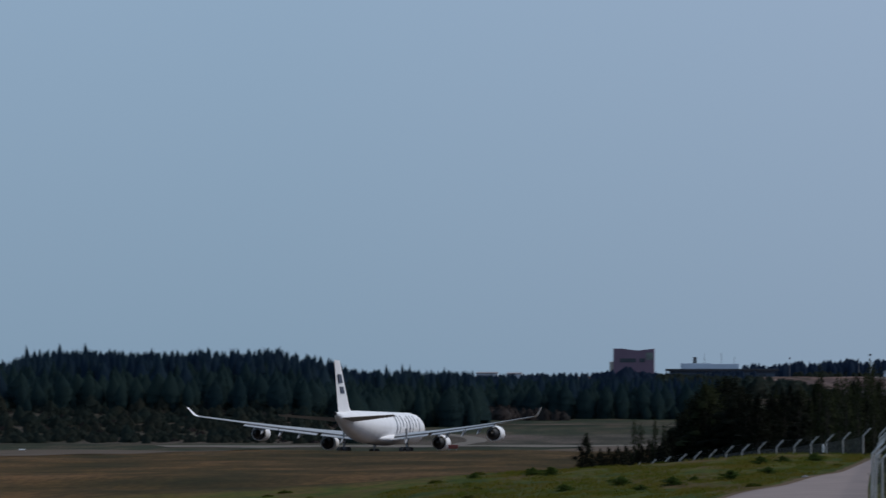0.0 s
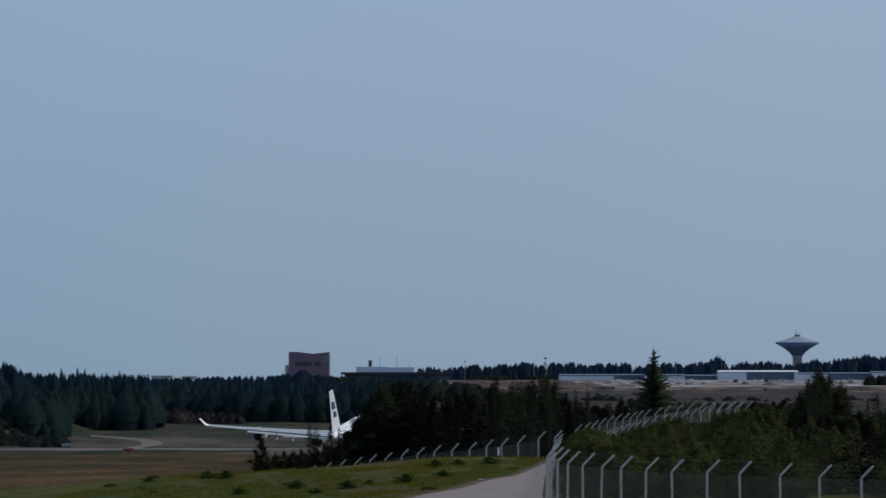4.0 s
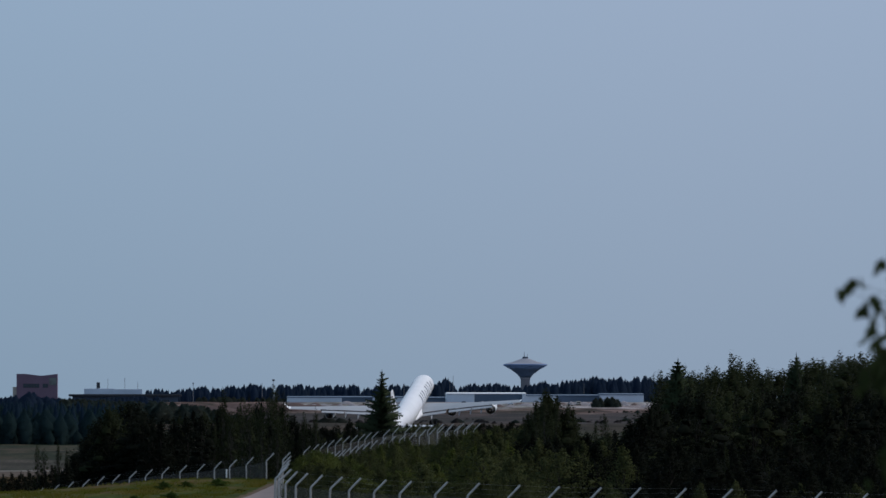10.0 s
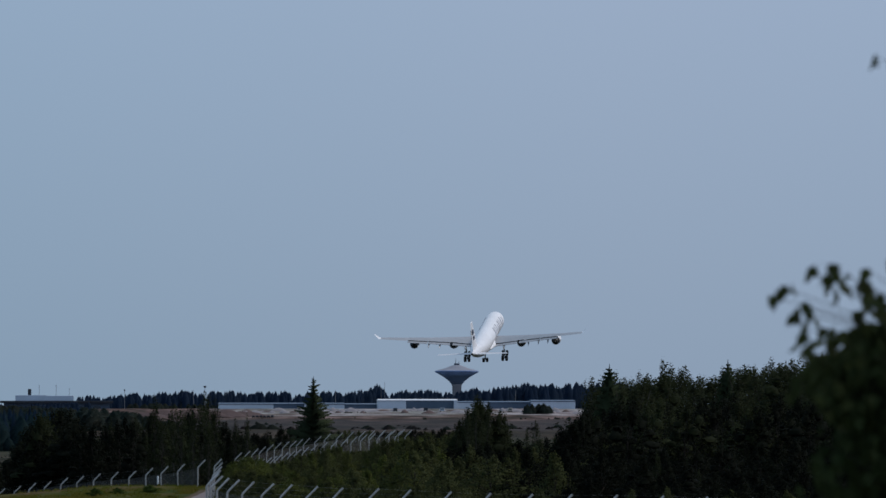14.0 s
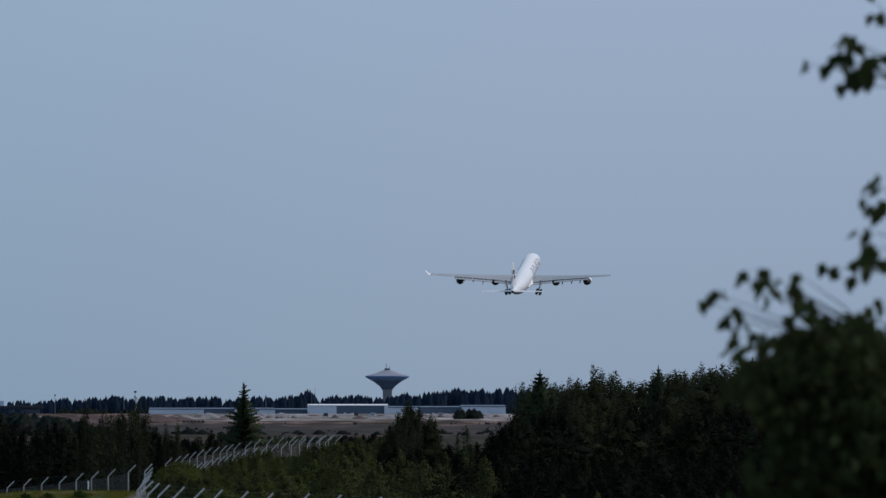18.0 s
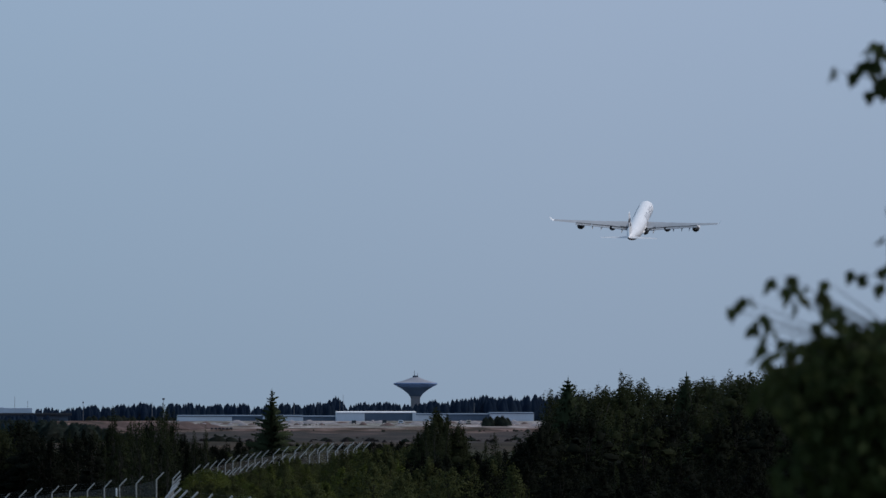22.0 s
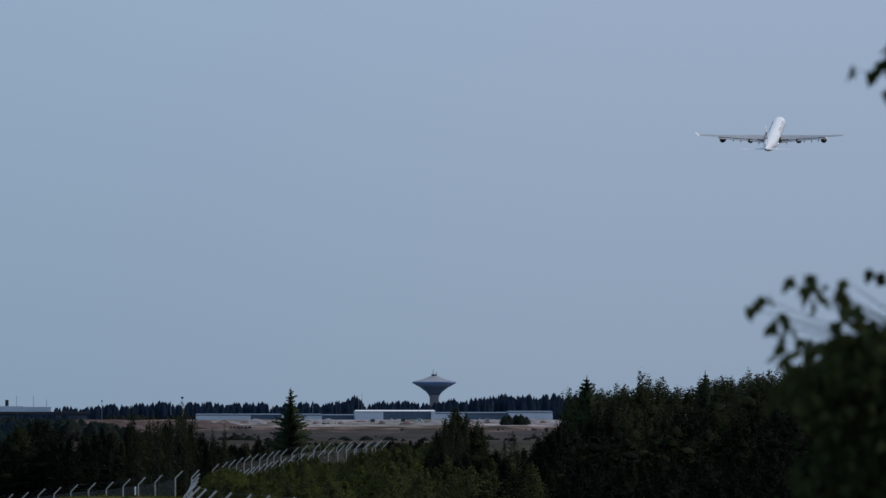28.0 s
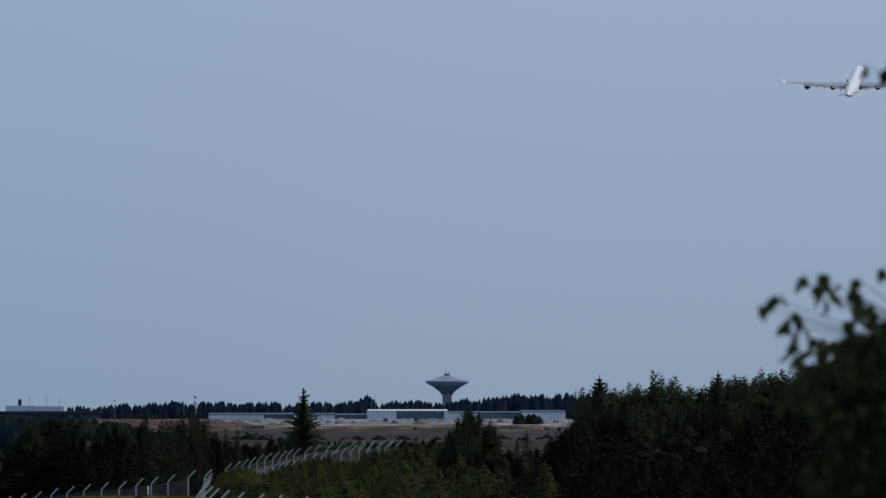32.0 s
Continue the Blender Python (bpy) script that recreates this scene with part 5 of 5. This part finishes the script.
    # cockpit window band
    bm = bmesh.new()
    loops = []
    for q in range(11):
        a = radians(35 + 110 * q / 10)
        loops.append([((fus(y)[0] + 0.02) * math.cos(a), y, fus(y)[1] + (fus(y)[0] + 0.02) * math.sin(a)) for y in (30.2, 30.9)])
    rings(bm, loops, False, False)
    part("cockpit_window", bm, M["glass"], body)

    def bogie(name, x, y, pairs, hub, wheel, drop):
        g = new(name)
        g.parent = t
        g.matrix_basis = pose(x, y, drop)
        bm = bmesh.new()
        tube(bm, (0, 0, 0.9), (0, 0, -drop + wheel + 0.1), 0.2, 0.15, 10)
        tube(bm, (0, 0.2, 0), (0, 1.3, -drop * 0.5), 0.08, 0.08, 6)
        part("strut", bm, M["gear"], g)
        if len(pairs) > 1:
            bm = bmesh.new()
            tube(bm, (0, pairs[0], wheel - drop), (0, pairs[-1], wheel - drop), 0.14, 0.14, 8)
            part("bogie_beam", bm, M["gear"], g)
        for py in pairs:
            for sx in (-hub, hub):
                bm = bmesh.new()
                turned(bm, [(wheel * 0.3, -0.33), (wheel * 0.92, -0.33), (wheel, -0.22), (wheel, 0.22), (wheel * 0.92, 0.33), (wheel * 0.3, 0.33)], 18)
                bmesh.ops.rotate(bm, verts=bm.verts, cent=(0, 0, 0), matrix=Euler((0, radians(90), 0)).to_matrix())
                bmesh.ops.translate(bm, verts=bm.verts, vec=(sx, py, wheel - drop))
                part("wheel", bm, M["tyre"], g, "black tyre")
        return g

    gears = [bogie("main_gear", 5.34, -0.4, (-1.05, 1.05), 0.55, 0.78, 3.7), bogie("main_gear", -5.34, -0.4, (-1.05, 1.05), 0.55, 0.78, 3.7),
             bogie("centre_gear", 0, -1.0, (0,), 0.48, 0.62, 3.0), bogie("nose_gear", 0, 25.0, (0,), 0.4, 0.55, 3.0)]
    return t, gears, wings


plane, gears, wings = airliner()


# ---- shrubs and tufts on the grass bank ----
def on_bank(s, v):
    """Distance at which the bank shows at level v on bearing s."""
    for d in range(410, 700, 2):
        if ground_at(east(s, d), d) >= level(v, d):
            return float(d)
    return 690.0


for s, v, w in ((369, 848, 0.62), (400, 848, 0.66), (265, 853, 0.45), (425, 876, 0.5), (524, 866, 0.62), (616, 866, 0.58), (718, 856, 0.62), (785, 845, 0.52), (772, 828, 0.6), (811, 824, 0.5), (868, 822, 0.6), (655, 858, 0.36), (560, 874, 0.4)):
    d = on_bank(s, v)
    x = east(s, d)
    h0, trunk, crown = LOW_SHRUB[rng_plant.randrange(3)]
    b = empty("low_shrub", pose(x, d, ground_at(x, d) - 0.1, 0, 0, rng_plant.uniform(0, 360)), "low bright green shrub in the grass bank", "shrub", "shrubs on the bank")
    m = Matrix.Diagonal((w * 1.7, w * 1.7, w * 1.1, 1))
    piece("stem", trunk, b, m)
    piece("crown", crown, b, m)


def dome(leaves, size, rng):
    """A low clump: leaves over a flat dome."""
    v, f, nrm = [], [], []
    for i in range(leaves):
        d = Vector((rng.gauss(0, 1), rng.gauss(0, 1), abs(rng.gauss(0, 1)))).normalized()
        p = Vector((d.x, d.y, d.z * (0.85 + 0.15 * math.sin(5 * d.x + 3 * d.y)))) * rng.uniform(0.7, 1.05)
        a = Vector((rng.gauss(0, 1), rng.gauss(0, 1), rng.gauss(0, 1))).normalized()
        c = a.cross(Vector((rng.gauss(0, 1), rng.gauss(0, 1), rng.gauss(0, 1)))).normalized()
        q = size * rng.uniform(0.6, 1.2)
        k = len(v)
        v += [p - a * q, p + c * q * 0.6, p + a * q, p - c * q * 0.6]
        nrm += [d * 0.6 + Vector((0, 0, 0.7))] * 4
        f.append((k, k + 1, k + 2, k + 3))
    return v, f, nrm


CLUMPS = [foliage_of("clump", *dome(420, 0.14, random.Random(90 + i))[:2], M["clump"], dome(420, 0.14, random.Random(90 + i))[2]) for i in range(3)]
for i in range(26):
    d = rng_plant.uniform(440, 680)
    s = rng_plant.uniform(230, 1000) if i % 4 else rng_plant.uniform(-250, 230)
    x = east(s, d)
    if x > np.interp(d, [423, 470, 520, 560, 622], [-3.9, -0.5, 3.0, 5.3, 8.0]) or (s < 250 and d > 620):
        continue
    w = rng_plant.uniform(0.2, 0.42)
    ob = new("grass_clump", CLUMPS[i % 3])
    ob.matrix_basis = pose(x, d, ground_at(x, d) - 0.05, 0, 0, rng_plant.uniform(0, 360)) @ Matrix.Diagonal((w * 1.2, w * 1.5, w * 0.8, 1))
    tagged(ob, "low fresh green grass clump on the bank", "grass", "grass clumps on the bank")


def bank_grass():
    """Tussocks of long grass over the bank: fans of narrow blades, thicker in patches."""
    rng = random.Random(33)
    v, f = [], []
    while len(f) < 42000:
        d = rng.uniform(405, 700)
        edge = float(np.interp(d, [405, 423, 470, 520, 560, 622, 700], [-6.0, -3.9, -0.6, 2.9, 5.2, 7.4, 8.0]))
        x = edge - rng.random() ** 1.3 * 30
        if noise.noise(Vector((x * 0.35, d * 0.05, 2.0))) + 0.5 * noise.noise(Vector((x * 1.3, d * 0.2, 7.0))) < rng.uniform(-0.25, 0.45):
            continue
        z = ground_at(x, d) - 0.02
        tall = rng.uniform(0.08, 0.24)
        for j in range(4):
            a, lean = rng.uniform(0, 6.28), rng.uniform(0.1, 0.7) * tall
            px, py = x + rng.gauss(0, 0.12), d + rng.gauss(0, 0.25)
            w = rng.uniform(0.015, 0.035)
            k = len(v)
            v += [(px - w, py, z), (px + w, py, z), (px + lean * math.cos(a), py + lean * math.sin(a), z + tall * rng.uniform(0.6, 1.2))]
            f.append((k, k + 1, k + 2))
    nrm = [(0.0, -0.35, 1.0)] * len(v)
    ob = new("long_grass", foliage_of("long_grass", v, f, M["long_grass"], nrm))
    tagged(ob, "long green and straw-coloured grass on the bank", "grass", kind="stuff")


bank_grass()


# ---- the birch beside the camera ----
def near_birch():
    rng = random.Random(21)
    d = 20.0
    t = empty("birch", pose(2.75, d, ground_at(2.75, d)), "birch with dark drooping leaves beside the viewpoint", "birch tree")
    base_z = ground_at(2.75, d)
    at = lambda s, v, dy=0.0: Vector((east(s, d) - 2.75, dy, level(v, d) - base_z))
    bm = bmesh.new()
    trunk_pts = [Vector((0.05 * k, 0.04 * k, 0.75 * k)) for k in range(6)]
    for k in range(5):
        tube(bm, trunk_pts[k], trunk_pts[k + 1], 0.07 - 0.01 * k, 0.06 - 0.01 * k, 8)
    part("trunk", bm, M["birch_bark"], t)
    # bare outer sprays: (bearing and level of the tip, leaves), by the point they spring from
    sprays = {
        (2300, 600): ((1993, 458, 2), (1974, 474, 1), (2024, 486, 3), (2008, 498, 2), (2022, 532, 1), (2052, 511, 4)),
        (2300, 560): ((2060, 414, 5), (2046, 431, 4), (2074, 456, 2), (2120, 452, 3), (2130, 478, 5), (2147, 460, 1), (2145, 428, 1)),
        (2420, 120): ((2226, 2, 3), (2240, 17, 3), (2207, 37, 4), (2224, 57, 4), (2256, 57, 10), (2211, 87, 2), (2150, 50, 1), (2180, 56, 1), (2268, -72, 4)),
        (2420, 410): ((2224, 416, 4), (2204, 418, 1), (2263, 408, 5), (2268, 378, 3), (2256, 346, 3), (2264, 298, 5), (2280, 262, 3)),
    }
    twigs = [(at(*root), at(s, v), int(1.5 * count + 0.5)) for root, tips in sprays.items() for s, v, count in tips]
    for i in range(10):
        s = 2050 + 17 * i
        twigs.append((at(2360, 600), at(s, float(np.interp(s, [2045, 2100, 2175, 2240], [574, 536, 488, 528])) + rng.uniform(-2, 14)), 10))
    for i in range(26):
        twigs.append((at(rng.uniform(2260, 2420), rng.uniform(620, 760), rng.uniform(-0.15, 0.3)), at(rng.uniform(2045, 2210), rng.uniform(575, 640), rng.uniform(-0.3, 0.4)), 22))
    for i in range(14):
        twigs.append((at(rng.uniform(2320, 2420), rng.uniform(580, 700), rng.uniform(-0.15, 0.3)), at(rng.uniform(2090, 2270), rng.uniform(562, 600), rng.uniform(-0.3, 0.4)), 18))
    for i in range(64):
        twigs.append((at(rng.uniform(2380, 2520), rng.uniform(600, 900), rng.uniform(-0.15, 0.3)), at(rng.uniform(2030 if i % 3 else 2150, 2340), rng.uniform(600, 850), rng.uniform(-0.3, 0.4)), 30))
    for i in range(16):
        twigs.append((at(rng.uniform(2330, 2460), rng.uniform(520, 620), rng.uniform(-0.15, 0.3)), at(rng.uniform(2140, 2290), rng.uniform(505, 590), rng.uniform(-0.3, 0.4)), 20))
    for a, b, count in twigs:
        bm = bmesh.new()
        mid = (a + b) / 2 + Vector((0, 0, 0.015))
        tube(bm, a, mid, 0.0032, 0.0018, 5)
        tube(bm, mid, b, 0.0018, 0.0006, 5)
        tw = part("branch", bm, M["bark"], t)
        v, f = [], []
        for j in range(count):
            k = 1 - (j / count) ** 1.2 * (0.6 if count > 16 else 0.25 if count > 5 else 0.06)
            p = (a.lerp(mid, k * 2) if k < 0.5 else mid.lerp(b, k * 2 - 1)) + Vector((rng.gauss(0, 0.028), rng.gauss(0, 0.05), rng.gauss(0, 0.028))) * (1.0 if count > 9 else 0.6 if count > 5 else 0.3)
            ax = Vector((rng.gauss(0, 0.5), rng.gauss(0, 0.5), -1)).normalized()
            sd = ax.cross(Vector((rng.gauss(0, 1), rng.gauss(0, 1), 0.2))).normalized()
            ln = rng.uniform(0.032, 0.045)
            n = len(v)
            up = ax.cross(sd) * ln * 0.12
            v += [p, p + ax * ln * 0.35 + sd * ln * 0.42 + up, p + ax * ln * 0.75 + sd * ln * 0.25 + up, p + ax * ln * 1.1, p + ax * ln * 0.75 - sd * ln * 0.25 + up, p + ax * ln * 0.35 - sd * ln * 0.42 + up]
            f += [(n, n + 1, n + 2, n + 3), (n, n + 3, n + 4, n + 5)]
        piece("leaves", mesh_of("leaves", v, f, M["near_leaf"]), tw)


near_birch()


# a pale stone at the road's edge
bm = bmesh.new()
rings(bm, [[(r * math.cos(i * 1.047) * 0.2, r * math.sin(i * 1.047) * 0.16, z) for i in range(6)] for r, z in ((0.8, 0), (1, 0.06), (0.5, 0.13))])
stone = part("stone", bm, M["sand"], None)
stone.matrix_basis = pose(2.2, 497, ground_at(2.2, 497) + 0.02)
tagged(stone, "pale stone lying at the road's edge", "stone")


# ---- what moves ----
# seconds, x, y, z of the point between the outer engines, heading, nose-up, bank
FLIGHT = [
    (0, -65.4, 1412, 2.4, 9.6, -0.6, 0), (2, -41.8, 1541, 1.6, 9.3, 0.6, 0), (3, -29.2, 1606, 1.5, 9.35, 2.9, 0), (4, -16.6, 1671, 1.5, 9.4, 5.5, 0), (6, 8.2, 1800, 1.4, 9.5, 8.8, 0),
    (7, 20.6, 1865, 2.0, 9.5, 9, 0), (8, 33.0, 1930, 4.2, 9.5, 10, -0.5), (9, 46.6, 2008, 7.1, 9.5, 12.6, -1.2), (10.5, 65.4, 2129, 13.3, 9.4, 12.4, -1.9), (11.5, 78.4, 2202, 18.3, 9.2, 12.4, -2.3),
    (13, 96.1, 2312, 26.9, 9.2, 12.3, -2.1), (14.5, 113.8, 2416, 35.6, 9.3, 11.9, -1.2), (16, 131.5, 2520, 44.4, 9.3, 12.2, 0), (17.5, 148.6, 2622, 53.4, 9.4, 12.5, 0.4), (19, 165.6, 2724, 62.6, 9.5, 12.8, 0.8),
    (20.5, 182.8, 2827, 72.4, 9.6, 13.3, 1.4), (22, 200.2, 2929, 82.5, 9.7, 13.8, 1.5), (23.5, 218.2, 3032, 93.0, 9.8, 14.1, 1.2), (25, 236.3, 3133, 103.9, 9.9, 14.2, 0.7), (26.5, 255.0, 3233, 115.2, 10, 14.3, 0.5),
    (28, 274.0, 3334, 126.8, 10.1, 14.4, 0.4), (29.5, 293.0, 3434, 138.7, 10.3, 14.4, 0.3), (31, 312.1, 3534, 150.8, 10.5, 14.4, 0.3), (32, 325.0, 3600, 158.7, 10.6, 14.4, 0.3),
]


def motions():
    rows = []
    for t, x, y, z, head, up, bank in FLIGHT:
        m = pose(x, y, z - 0.65, up, bank, -head)
        rows.append((t, m @ pose(0, -0.5, -3.0)))
    walk(plane, rows)
    # the wings bend upwards as they take the load
    for w, sg in wings:
        rest, root = Matrix.Identity(4), Vector((sg * 2.5, 0, 3.1))
        bent = Matrix.Translation(root) @ pose(0, 0, 0, 0, -sg * 1.8, 0) @ Matrix.Translation(-root)
        part_way = Matrix.Translation(root) @ pose(0, 0, 0, 0, -sg * 0.6, 0) @ Matrix.Translation(-root)
        walk(w, [(0, rest), (2.5, rest), (6, part_way), (9.5, bent), (32, bent)])
    # the gear folds after lift-off, the starboard leg last
    for g, swing, late in zip(gears, ((0, 84, 0), (0, -84, 0), (80, 0, 0), (84, 0, 0)), (3.0, 0.3, 0, 0)):
        p = g.matrix_basis.translation.copy()
        lift = 0.4
        hang = pose(p.x, p.y, p.z - 1.6, 34 if len(g.children) > 5 else 0)
        part_up = lambda k: pose(p.x, p.y, p.z + lift * k - 0.5 * (1 - k), *(q * k for q in swing))
        if len(g.children) > 5:
            walk(g, [(0, pose(*p)), (8.0, pose(*p)), (9.6, hang), (15.6, hang), (18.0, part_up(0.12)), (20.2, part_up(0.5)), (22.2, part_up(0.78 if late > 1 else 1.0)), (22.8 + late, part_up(1.0)), (32, part_up(1.0))])
        else:
            walk(g, [(0, pose(*p)), (8.0, pose(*p)), (9.6, hang), (14.8, hang), (16.0, part_up(0.5)), (17.3, part_up(1.0)), (32, part_up(1.0))])


motions()
